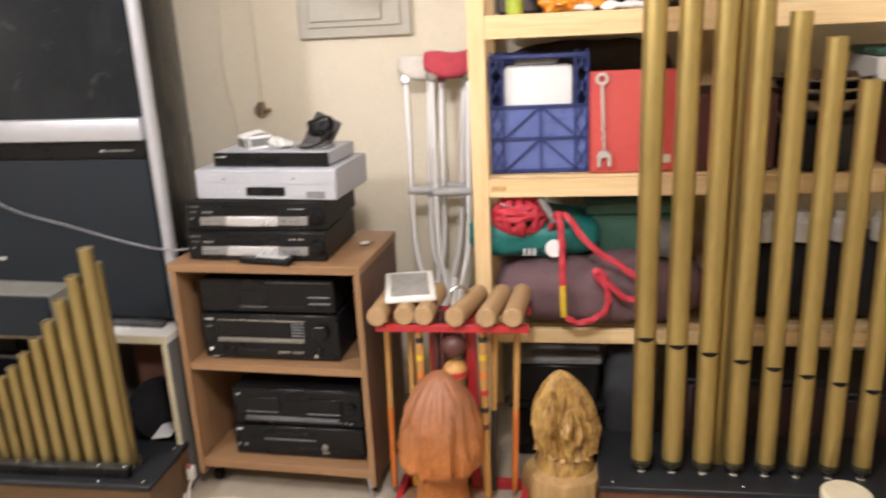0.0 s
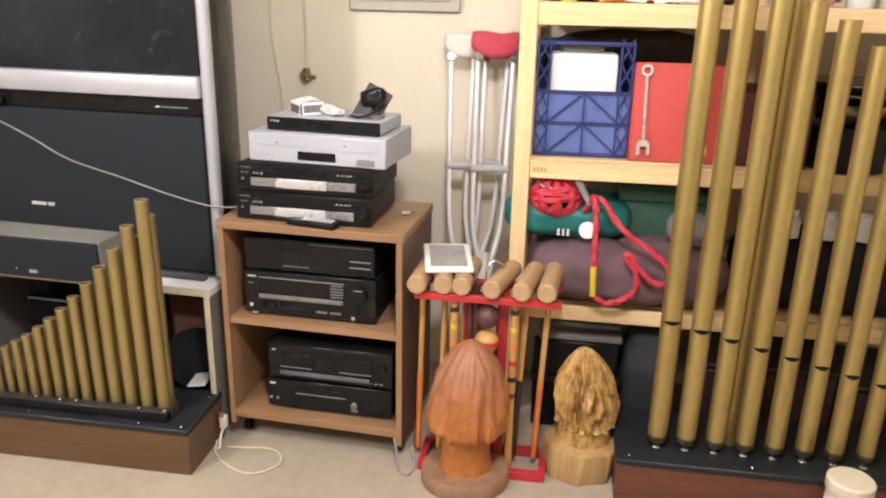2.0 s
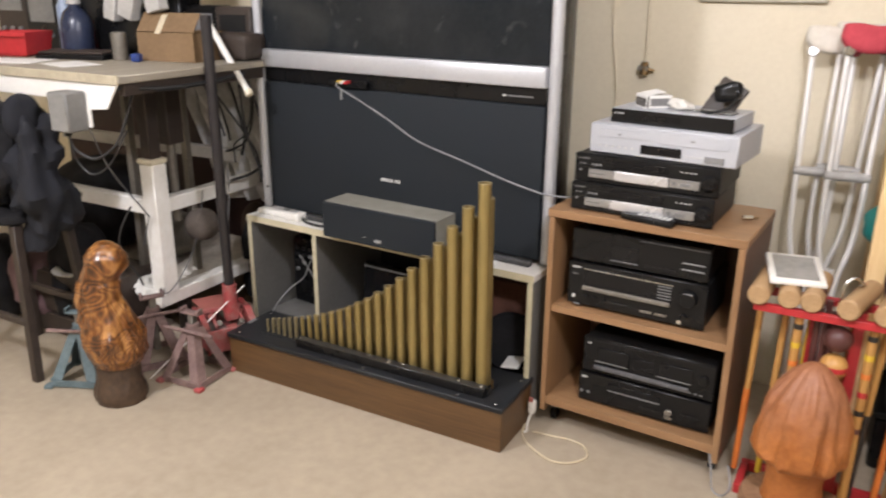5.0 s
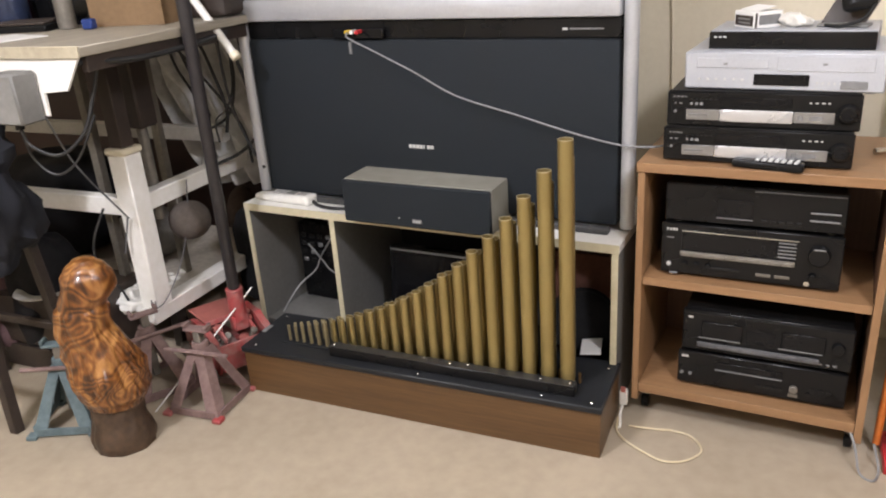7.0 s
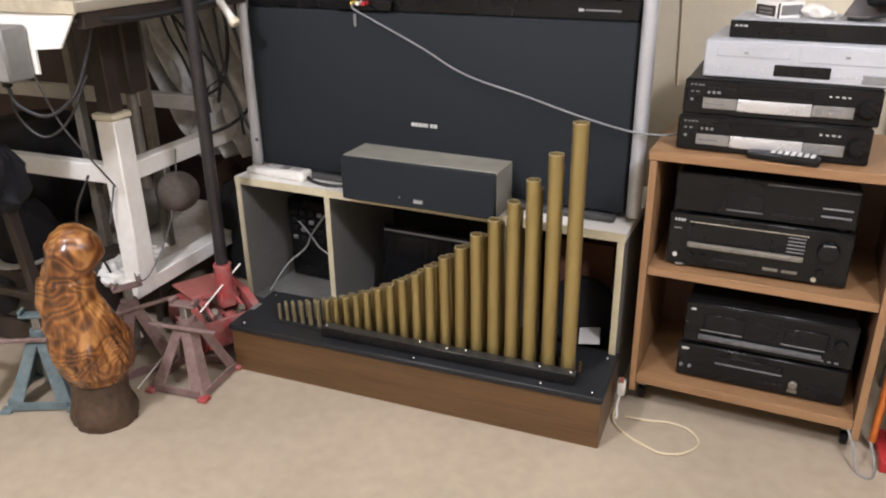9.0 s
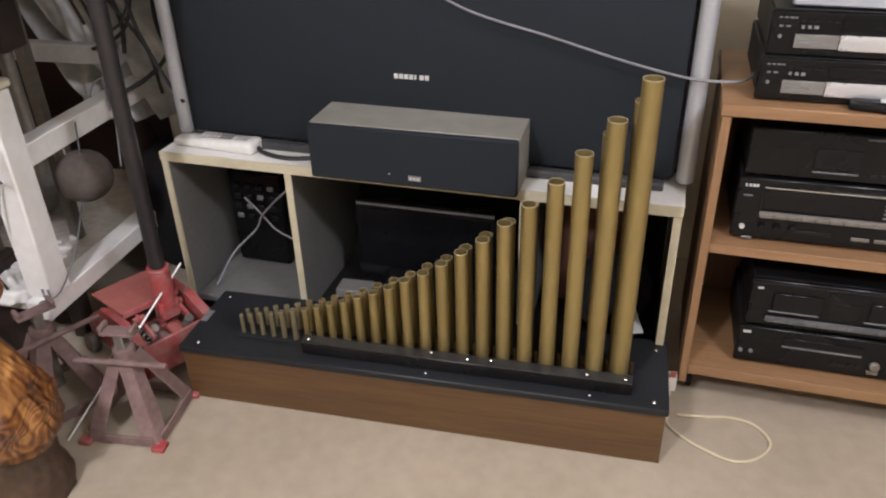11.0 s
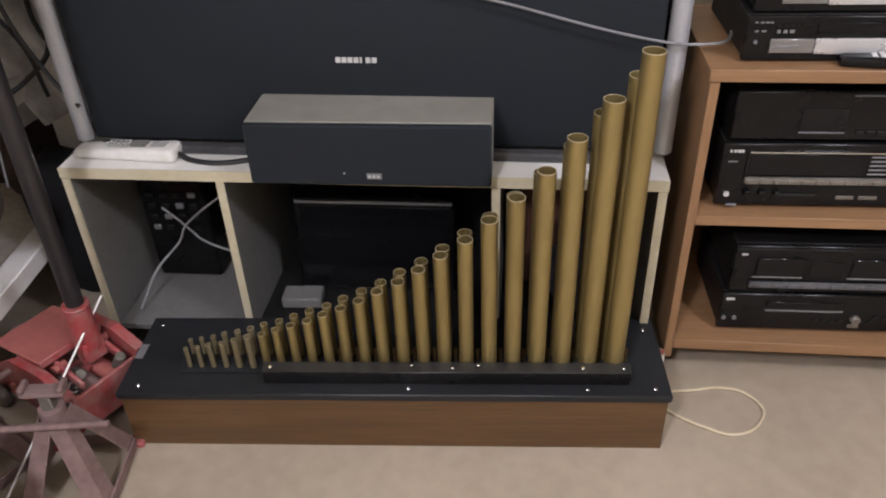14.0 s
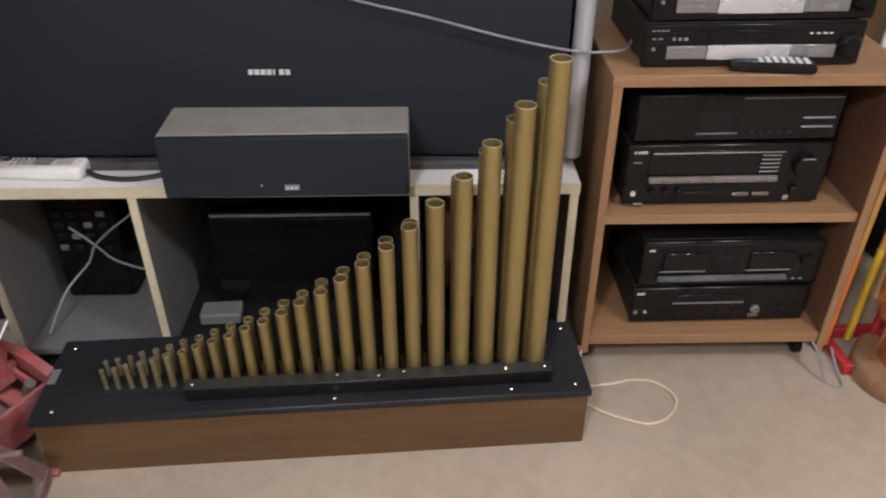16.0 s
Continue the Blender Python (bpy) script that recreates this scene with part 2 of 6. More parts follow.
    brass=mat("tarnished_brass", (0.30, 0.20, 0.09), (0.18, 0.11, 0.05), rough=0.4, metal=0.8),
    orangebag=mat("red_foil_bag", (0.66, 0.13, 0.03), (0.30, 0.025, 0.018), rough=0.3, scale=22, fine=60, bump=0.5),
    lime=mat("lime_cup_plastic", (0.42, 0.50, 0.06), rough=0.4),
    glasslike=mat("cloudy_clear_plastic", (0.62, 0.60, 0.55), (0.54, 0.52, 0.47), rough=0.3),
    bluep=mat("blue_plastic", (0.02, 0.05, 0.22), rough=0.4),
    jar=mat("greenish_metal_cap", (0.12, 0.115, 0.075), (0.07, 0.065, 0.045), rough=0.35, metal=0.7),
)


def otter_wood():
    """Honey varnish over carved strands, burnt dark in the hollows, with a few wavy growth lines."""
    m = bpy.data.materials.new("burnt_varnished_wood")
    m.use_nodes = True
    nt = m.node_tree
    n, l = nt.nodes, nt.links
    b = n["Principled BSDF"]
    tc = n.new("ShaderNodeTexCoord")

    def noise_of(stretch, size, detail, twist):
        mp = n.new("ShaderNodeMapping")
        mp.inputs["Scale"].default_value = stretch
        l.new(tc.outputs["Object"], mp.inputs["Vector"])
        nz = n.new("ShaderNodeTexNoise")
        nz.inputs["Scale"].default_value, nz.inputs["Detail"].default_value, nz.inputs["Distortion"].default_value = size, detail, twist
        l.new(mp.outputs[0], nz.inputs["Vector"])
        return nz.outputs[0]

    def blend(f, a, c):
        mx = n.new("ShaderNodeMix")
        mx.data_type = "FLOAT"
        mx.inputs["Factor"].default_value = f
        l.new(a, mx.inputs[2])
        l.new(c, mx.inputs[3])
        return mx.outputs[0]
    strands = noise_of((1.0, 1.0, 0.28), 26.0, 5, 1.4)
    stain = noise_of((1.0, 1.0, 0.7), 8.0, 4, 0.5)
    mul = n.new("ShaderNodeMath")
    mul.operation = "MULTIPLY"
    mul.inputs[1].default_value = 150.0
    sn = n.new("ShaderNodeMath")
    sn.operation = "SINE"
    l.new(noise_of((1.0, 1.0, 1.1), 5.0, 2, 0.4), mul.inputs[0])
    l.new(mul.outputs[0], sn.inputs[0])
    half = n.new("ShaderNodeMapRange")
    half.inputs["From Min"].default_value = -1.0
    l.new(sn.outputs[0], half.inputs[0])
    tone = blend(0.10, blend(0.50, strands, stain), half.outputs[0])
    ramp = n.new("ShaderNodeValToRGB")
    e = ramp.color_ramp.elements
    e[0].position, e[0].color = 0.38, (0.040, 0.014, 0.006, 1)
    e[1].position, e[1].color = 0.64, (0.46, 0.225, 0.068, 1)
    x = e.new(0.49)
    x.color = (0.185, 0.066, 0.016, 1)
    l.new(tone, ramp.inputs[0])
    l.new(ramp.outputs[0], b.inputs["Base Color"])
    b.inputs["Roughness"].default_value = 0.32
    b.inputs["Coat Weight"].default_value = 0.4
    bp = n.new("ShaderNodeBump")
    bp.inputs["Strength"].default_value, bp.inputs["Distance"].default_value = 0.6, 0.006
    l.new(tone, bp.inputs["Height"])
    l.new(bp.outputs[0], b.inputs["Normal"])
    return m


def cap_wood():
    """Stained wood: pale salmon towards the tip running unevenly into orange, with gouge marks."""
    m = mat("salmon_and_orange_stained_wood", (0.48, 0.175, 0.045), (0.33, 0.105, 0.024), rough=0.5, scale=13, fine=70, bump=0.5)
    nt = m.node_tree
    n, l = nt.nodes, nt.links
    b = n["Principled BSDF"]
    base = b.inputs["Base Color"].links[0].from_socket
    tc = next(x for x in n if x.type == "TEX_COORD")
    noises = [x for x in n if x.type == "TEX_NOISE"]
    sep = n.new("ShaderNodeSeparateXYZ")
    l.new(tc.outputs["Object"], sep.inputs[0])
    rough_edge = n.new("ShaderNodeMath")
    rough_edge.operation = "MULTIPLY_ADD"
    rough_edge.inputs[1].default_value = 0.22
    l.new(noises[0].outputs[0], rough_edge.inputs[0])
    l.new(sep.outputs["Z"], rough_edge.inputs[2])
    grade = n.new("ShaderNodeMapRange")
    grade.inputs["From Min"].default_value, grade.inputs["From Max"].default_value = 0.36, 0.50
    l.new(rough_edge.outputs[0], grade.inputs[0])
    tip = n.new("ShaderNodeMix")
    tip.data_type = "RGBA"
    tip.inputs["Factor"].default_value = 0.5
    tip.inputs[6].default_value, tip.inputs[7].default_value = (0.25, 0.095, 0.046, 1), (0.40, 0.175, 0.085, 1)
    l.new(noises[1].outputs[0], tip.inputs[0])
    mix = n.new("ShaderNodeMix")
    mix.data_type = "RGBA"
    l.new(grade.outputs[0], mix.inputs[0])
    l.new(base, mix.inputs[6])
    l.new(tip.outputs[2], mix.inputs[7])
    l.new(mix.outputs[2], b.inputs["Base Color"])
    return m


M["cap"] = cap_wood()
M["otter"] = otter_wood()
for key in ("grille", "blackp", "blackm", "blacktop", "screen", "glossblack", "dark"):
    M[key].node_tree.nodes["Principled BSDF"].inputs["Specular IOR Level"].default_value = 0.36 if key == "grille" else 0.28


# ---- geometry helpers ----
def bx(x0, x1, y0, y1, z0, z1, b=0.002, seg=1):
    bm = bmesh.new()
    bmesh.ops.create_cube(bm, size=1)
    for v in bm.verts:
        v.co = Vector(((x0 + x1) / 2 + v.co.x * (x1 - x0), (y0 + y1) / 2 + v.co.y * (y1 - y0), (z0 + z1) / 2 + v.co.z * (z1 - z0)))
    if b:
        b = min(b, 0.45 * min(abs(x1 - x0), abs(y1 - y0), abs(z1 - z0)))
        bmesh.ops.bevel(bm, geom=bm.edges[:], offset=b, segments=seg, affect="EDGES", profile=0.5)
    return bm


def moved(bm, m):
    bm.transform(m)
    return bm


def join(*bms):
    out = bms[0]
    for b in bms[1:]:
        me = bpy.data.meshes.new("tmp")
        b.to_mesh(me)
        out.from_mesh(me)
        bpy.data.meshes.remove(me)
        b.free()
    return out


def loft(rings, cap0=True, cap1=True):
    bm = bmesh.new()
    rows = [[bm.verts.new(p) for p in r] for r in rings]
    k = len(rows[0])
    for a, b in zip(rows, rows[1:]):
        for i in range(k):
            bm.faces.new((a[i], a[(i + 1) % k], b[(i + 1) % k], b[i]))
    if cap0:
        bm.faces.new(rows[0][::-1])
    if cap1:
        bm.faces.new(rows[-1])
    bmesh.ops.recalc_face_normals(bm, faces=bm.faces[:])
    return bm


def frame_of(d):
    d = d.normalized()
    u = d.cross(Vector((0, 0, 1)) if abs(d.z) < 0.95 else Vector((1, 0, 0))).normalized()
    return u, d.cross(u).normalized()


def rod(p0, p1, r0, r1=None, seg=14, b=0.0):
    p0, p1 = Vector(p0), Vector(p1)
    r1 = r0 if r1 is None else r1
    u, w = frame_of(p1 - p0)
    d = (p1 - p0).normalized()
    stops = [(p0, r0), (p1, r1)] if not b else [(p0, r0 - b), (p0 + d * b, r0), (p1 - d * b, r1), (p1, r1 - b)]
    return loft([[p + (u * math.cos(a) + w * math.sin(a)) * r for a in (2 * math.pi * i / seg for i in range(seg))] for p, r in stops])


def pipe(p0, p1, r, wall=0.002, seg=20):
    """An open-ended hollow tube."""
    p0, p1 = Vector(p0), Vector(p1)
    u, w = frame_of(p1 - p0)
    angles = [2 * math.pi * i / seg for i in range(seg)]
    ring = lambda p, q: [p + (u * math.cos(a) + w * math.sin(a)) * q for a in angles]
    deep = p0 + (p1 - p0) * 0.05
    return loft([ring(p0, r), ring(p1, r), ring(p1, r - wall), ring(deep, r - wall)])


def smooth_path(points, k=8):
    pts = [Vector(p) for p in points]
    pts = [pts[0] * 2 - pts[1]] + pts + [pts[-1] * 2 - pts[-2]]
    out = []
    for i in range(1, len(pts) - 2):
        a, b, c, d = pts[i - 1:i + 3]
        for j in range(k):
            t = j / k
            out.append(0.5 * (2 * b + (c - a) * t + (2 * a - 5 * b + 4 * c - d) * t * t + (3 * b - a - 3 * c + d) * t ** 3))
    return out + [pts[-2]]


def hose(points, r, seg=8, k=8, twist=0.0):
    """A cable or rope along a smooth path; twist gives it a braided outline."""
    path = smooth_path(points, k)
    rings = []
    u = None
    for i, p in enumerate(path):
        d = (path[min(i + 1, len(path) - 1)] - path[max(i - 1, 0)]).normalized()
        if u is None:
            u, w = frame_of(d)
        else:
            u = (u - d * u.dot(d)).normalized()
            w = d.cross(u)
        rings.append([p + (u * math.cos(a) + w * math.sin(a)) * r * (1 + (0.18 if twist else 0) * math.sin(3 * a + twist * i)) for a in (2 * math.pi * j / seg for j in range(seg))])
    return loft(rings)


def lathe(profile, seg=24, bend=None):
    """profile: (radius, z) from bottom to top; bend(angle, z, r) returns a point."""
    bend = bend or (lambda a, z, r: (r * math.cos(a), r * math.sin(a), z))
    return loft([[bend(2 * math.pi * i / seg, z, r) for i in range(seg)] for r, z in profile])


def soft_block(x0, x1, y0, y1, z0, z1, power=3.0, wob=0.012, freq=9.0, n=26, seed=0):
    """A cloth-like rounded block with creases."""
    bm = bmesh.new()
    bmesh.ops.create_uvsphere(bm, u_segments=n * 2, v_segments=n, radius=1)
    c = Vector(((x0 + x1) / 2, (y0 + y1) / 2, (z0 + z1) / 2))
    h = Vector(((x1 - x0) / 2, (y1 - y0) / 2, (z1 - z0) / 2))
    for v in bm.verts:
        q = v.co
        k = (abs(q.x) ** power + abs(q.y) ** power + abs(q.z) ** power) ** (-1 / power)
        p = Vector((q.x * k * h.x, q.y * k * h.y, q.z * k * h.z))
        f = noise.noise((p + Vector((seed * 3.1, 0, 0))) * freq) + 0.5 * noise.noise((p + Vector((0, seed * 2.3, 0))) * freq * 2.3)
        out = c + p + q.normalized() * f * wob
        out.z = max(out.z, z0)
        v.co = out
    return bm


def shade(me, flat):
    if not flat:
        me.polygons.foreach_set("use_smooth", [True] * len(me.polygons))
        me.set_sharp_from_angle(angle=radians(38))


def mesh_of(name, bm, material, flat=False):
    me = bpy.data.meshes.new(name)
    bm.normal_update()
    bm.to_mesh(me)
    bm.free()
    me.materials.append(M[material] if isinstance(material, str) else material)
    shade(me, flat)
    return me


def part(name, bm, material, parent, label=""):
    ob = new(name, mesh_of(name, bm, material))
    ob.parent = parent
    return tagged(ob, label)


def thing(name, label, category, m=None, group="", kind=""):
    ob = new(name)
    ob.empty_display_size = 0.05
    ob.matrix_world = m or Matrix.Identity(4)
    return tagged(ob, label, category, group, kind)


def solo(name, bm, material, label="", category="", m=None, group="", kind=""):
    ob = new(name, mesh_of(name, bm, material))
    ob.matrix_world = m or Matrix.Identity(4)
    return tagged(ob, label, category, group, kind)


def share(name, me, parent, m=None):
    ob = new(name, me)
    ob.parent = parent
    if m is not None:
        ob.matrix_local = m
    return ob


# ---- the room ----
WALL_Y = 0.92
solo("floor", bx(-3.3, 4.3, -4.6, WALL_Y + 0.15, -0.12, 0.0, 0), "concrete", "stained beige concrete garage floor", "floor", kind="structure")
solo("wall_north", bx(-3.3, 4.3, WALL_Y, WALL_Y + 0.15, 0.0, 2.5, 0), "plaster", "cream painted wall behind the television and shelves", "wall", kind="structure")
solo("wall_south", bx(-3.3, 4.3, -4.6, -4.45, 0.0, 2.5, 0), "plaster", "cream painted garage wall", "wall", kind="structure")
solo("wall_west", bx(-3.3, -3.15, -4.45, WALL_Y, 0.0, 2.5, 0), "plaster", "cream painted garage wall", "wall", kind="structure")
solo("wall_east", bx(4.15, 4.3, -4.45, WALL_Y, 0.0, 2.5, 0), "plaster", "cream painted garage wall", "wall", kind="structure")
solo("ceiling", bx(-3.3, 4.3, -4.6, WALL_Y + 0.15, 2.5, 2.62, 0), "ceil", "plain off-white garage ceiling", "ceiling", kind="structure")


# ---- television on its stand ----
TV = pose(-0.005, 0.372, 0, 0, 0, -4.0)


def television():
    t = thing("television", "large dark rear-projection television with silver frame, switched off", "television", TV)
    part("body", bx(-0.69, 0.572, 0.03, 0.10, 0.545, 1.98, 0.01), "blackp", t)
    ring = lambda y, x0, x1, z0, z1: [(x0, y, z0), (x1, y, z0), (x1, y, z1), (x0, y, z1)]
    part("back_housing", loft([ring(0.1005, -0.66, 0.545, 0.55, 1.96), ring(0.20, -0.64, 0.535, 0.55, 1.95), ring(0.44, -0.50, 0.44, 0.55, 1.90)]), "blackp", t)
    for x in (-0.700, 0.578):
        part("post", rod((x, -0.005, 0.545), (x, -0.005, 1.99), 0.0195, seg=18, b=0.004), "silver", t, "rounded silver corner post")
    part("rail", bx(-0.676, 0.555, -0.028, 0.03, 1.118, 1.186, 0.010, 2), "silver", t, "silver cross rail under the screen")
    part("top_rail", bx(-0.676, 0.555, -0.02, 0.03, 1.93, 1.99, 0.008, 2), "silver", t)
    part("screen", bx(-0.674, 0.553, -0.004, 0.028, 1.187, 1.929, 0.003), "screen", t, "dark glossy screen")
    g = part("speaker_grille", bx(-0.672, 0.551, -0.016, 0.028, 0.552, 1.062, 0.008, 2), "grille", t, "black cloth speaker panel")
    p = part("input_panel", bx(-0.672, 0.551, -0.006, 0.028, 1.064, 1.116, 0.002), "blackp", t)
    part("panel_door", bx(-0.33, -0.15, -0.030, -0.008, 1.066, 1.096, 0.003), "glossblack", p)
    for i, c in enumerate(("yellowpaint", "whitep", "redpaint")):
        part("plug", rod((-0.262 + 0.018 * i, -0.055, 1.088), (-0.262 + 0.018 * i, -0.028, 1.088), 0.006, seg=10), c, p)
    for i in range(7):
        x = -0.098 + i * 0.0125
        part("badge_bar", bx(x, x + (0.004 if i == 4 else 0.0095), -0.0195, -0.015, 0.738, 0.7485, 0), "bar", g)
    part("badge_bar", bx(0.395, 0.408, -0.009, -0.005, 1.085, 1.091, 0), "bar", p)
    part("badge_bar", bx(0.414, 0.505, -0.009, -0.005, 1.086, 1.090, 0), "greyp", p)
    part("base_trim", bx(-0.655, 0.535, -0.045, -0.0165, 0.532, 0.5515, 0.004), "dustblack", t, "dust-covered bottom ledge")
    part("latch", bx(-0.280, -0.272, -0.021, -0.015, 1.02, 1.055, 0), "greyp", g)
    return t


television()


def tv_stand():
    t = thing("tv_stand", "white melamine cubby stand with cream edging under the television", "stand", pose(-0.078, 0.264, 0, 0, 0, -3.4))
    D = 0.42
    top = part("top", bx(-0.650, 0.650, 0.002, D, 0.507, 0.5315, 0.001), "melamine", t)
    part("edge_band", bx(-0.650, 0.650, -0.002, 0.0015, 0.507, 0.5315, 0), "edge", top)
    for x in (-0.648, -0.300, 0.292, 0.630):
        s = part("upright", bx(x, x + 0.018, 0.002, D, 0.0, 0.506, 0.001), "grey_and_shade", t)
        part("edge_band", bx(x, x + 0.018, -0.002, 0.0015, 0.0, 0.506, 0), "edge", s)
    # Bay floors and back go grey and black, their deep shade put into colour.
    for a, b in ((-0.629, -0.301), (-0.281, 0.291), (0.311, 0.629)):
        part("bottom_shelf", bx(a, b, 0.004, D - 0.012, 0.075, 0.093, 0.001), "grey_and_shade" if a < -0.5 else "blackm", t)
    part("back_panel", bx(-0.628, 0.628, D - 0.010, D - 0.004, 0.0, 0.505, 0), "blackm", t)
    return t


tv_stand()


def centre_speaker():
    t = thing("centre_speaker", "black centre speaker with a dust-covered top lying on the stand", "speaker", pose(-0.032, 0.2185, 0.532, 0, 0, -2.7))
    part("cabinet", bx(-0.2475, 0.2445, 0.012, 0.160, 0.0, 0.134, 0.002), "dusty", t, "dusty veneered box")
    g = part("front_grille", bx(-0.2475, 0.2445, -0.006, 0.011, 0.001, 0.133, 0.004), "grille", t)
    part("badge", bx(-0.006, 0.024, -0.009, -0.005, 0.018, 0.03, 0), "greyp", g)
    for i in range(3):
        part("badge_bar", bx(-0.003 + i * 0.009, 0.003 + i * 0.009, -0.0105, -0.0085, 0.021, 0.027, 0), "bar", g)
    part("indicator", bx(-0.053, -0.050, -0.008, -0.005, 0.028, 0.031, 0), "bar", g)
    return t


centre_speaker()


def cordless_phone():
    t = thing("cordless_handset", "white plastic handset lying on the stand top", "handset", pose(-0.585, 0.352, 0.5315, 0, 0, -6))
    bm = bx(-0.122, 0.118, -0.027, 0.027, 0.0, 0.034, 0.011, 3)
    for v in bm.verts:
        if v.co.z > 0.017 and v.co.x < -0.05:
            v.co.z -= 0.012
        v.co.y *= 1.0 + 0.12 * math.sin(v.co.x * 13)
    part("body", bm, "whitep", t)
    part("earpiece", bx(0.062, 0.096, -0.013, 0.013, 0.0342, 0.0352, 0), "pale_grey", t)
    part("display", bx(0.016, 0.052, -0.015, 0.015, 0.0342, 0.0354, 0.0005), "rubber", t)
    for i in range(5):
        for k in range(3):
            part("key", bx(-0.040 + i * 0.011, -0.033 + i * 0.011, -0.015 + k * 0.011, -0.008 + k * 0.011, 0.0335, 0.0358, 0.0005), "pale_grey", t)
    return t


cordless_phone()
solo("black_cable", hose([(-0.475, 0.345, 0.545), (-0.44, 0.325, 0.537), (-0.38, 0.31, 0.536), (-0.32, 0.32, 0.536), (-0.272, 0.345, 0.536)], 0.006), "cableb", "thick black cable lying on the white stand", "cable")
solo("video_cable", hose([(-0.262, 0.327, 1.088), (-0.250, 0.31, 1.075), (-0.18, 0.325, 1.036), (-0.05, 0.325, 0.974), (0.08, 0.322, 0.908), (0.26, 0.312, 0.861), (0.42, 0.300, 0.819), (0.54, 0.29, 0.795), (0.60, 0.29, 0.790), (0.66, 0.31, 0.790), (0.70, 0.42, 0.79)], 0.0029, k=10), "videosheath", "grey video cable sagging across the television", "cable")


def cubby_contents():
    t = thing("power_supply", "black device with sockets and tangled grey leads inside a cubby", "device", pose(-0.585, 0.50, 0.094, 0, 0, -3))
    part("body", bx(-0.085, 0.085, 0.0, 0.15, 0.0, 0.30, 0.008), "blackp", t)
    for i in range(4):
        for j in range(4):
            part("socket", bx(-0.065 + i * 0.036, -0.045 + i * 0.036, -0.006, 0.001, 0.15 + j * 0.032, 0.165 + j * 0.032, 0.002), "blackm" if (i * 3 + j * 5) % 4 else "greyp", t)
    t2 = thing("flat_monitor", "black flat panel leaning inside the open bay", "monitor", pose(-0.075, 0.44, 0.094, -6, 0, -3))
    part("bezel", bx(-0.20, 0.20, 0.0, 0.03, 0.0, 0.262, 0.006), "blackp", t2)
    part("panel", bx(-0.185, 0.185, -0.004, -0.0005, 0.03, 0.235, 0), "glossblack", t2)
    part("trim_strip", bx(-0.195, 0.195, -0.006, -0.0005, 0.245, 0.252, 0.001), "cable", t2)
    solo("small_box", bx(-0.03, 0.07, 0.0, 0.06, 0, 0.030, 0.004), "grey_and_shade", "small grey box on the bottom shelf", "box", pose(-0.28, 0.36, 0.094))
    solo("coiled_disc", lathe([(0.0, 0), (0.10, 0.004), (0.11, 0.02), (0.10, 0.034), (0.03, 0.04)], 28), "dark", "black round disc leaning inside the bay", "disc", pose(0.43, 0.38, 0.208, 78, 0, 20))
    solo("brown_carton", bx(-0.11, 0.11, 0.0, 0.14, 0.0, 0.30, 0.003), mat("red_brown_card", (0.16, 0.065, 0.04), (0.10, 0.04, 0.025), rough=0.8), "red-brown carton at the back of the bay", "box", pose(0.40, 0.47, 0.0935, 0, 0, -3))
    solo("white_card", bx(-0.030, 0.030, -0.055, 0.055, 0, 0.003, 0), "paper", "white card propped between the pipe chest and the disc", "card", pose(0.482, 0.291, 0.172, -4, -4, 10))


cubby_contents()
solo("grey_lead", hose([(-0.376, 0.31, 0.480), (-0.385, 0.32, 0.452), (-0.478, 0.40, 0.358), (-0.547, 0.45, 0.283), (-0.573, 0.45, 0.235), (-0.630, 0.41, 0.178), (-0.668, 0.35, 0.10)], 0.003), "cable", "grey lead hanging inside the cubby", "cable")
solo("grey_lead", hose([(-0.60, 0.465, 0.33), (-0.565, 0.455, 0.305), (-0.535, 0.455, 0.268), (-0.508, 0.45, 0.242), (-0.444, 0.44, 0.219), (-0.395, 0.43, 0.22)], 0.003), "cable", "grey lead hanging inside the cubby", "cable")


# ---- pipe ranks ----
def screw(parent, x, y, z):
    part("screw", lathe([(0.0045, 0), (0.0045, 0.001), (0.003, 0.0026)], 10, lambda a, h, r: (x + r * math.cos(a), y + r * math.sin(a), z + h)), "chrome", parent)


def chest(name, label, veneer, m, half, depth, top_z):
    t = thing(name, label, "pipe organ", m)
    part("front_board", bx(-half, half, 0.0, 0.018, 0.0, top_z - 0.019, 0.001), veneer, t, "walnut veneer board")
    part("back_board", bx(-half, half, depth - 0.018, depth, 0.0, top_z - 0.019, 0.001), veneer, t)
    for s in (-1, 1):
        part("side_board", bx(min(s * half, s * (half - 0.018)), max(s * half, s * (half - 0.018)), 0.0185, depth - 0.0185, 0.0, top_z - 0.019, 0.001), veneer, t)
    part("top_board", bx(-half - 0.005, half + 0.005, -0.008, depth + 0.004, top_z - 0.0185, top_z, 0.003), "blacktop", t, "black top board with screws")
    return t


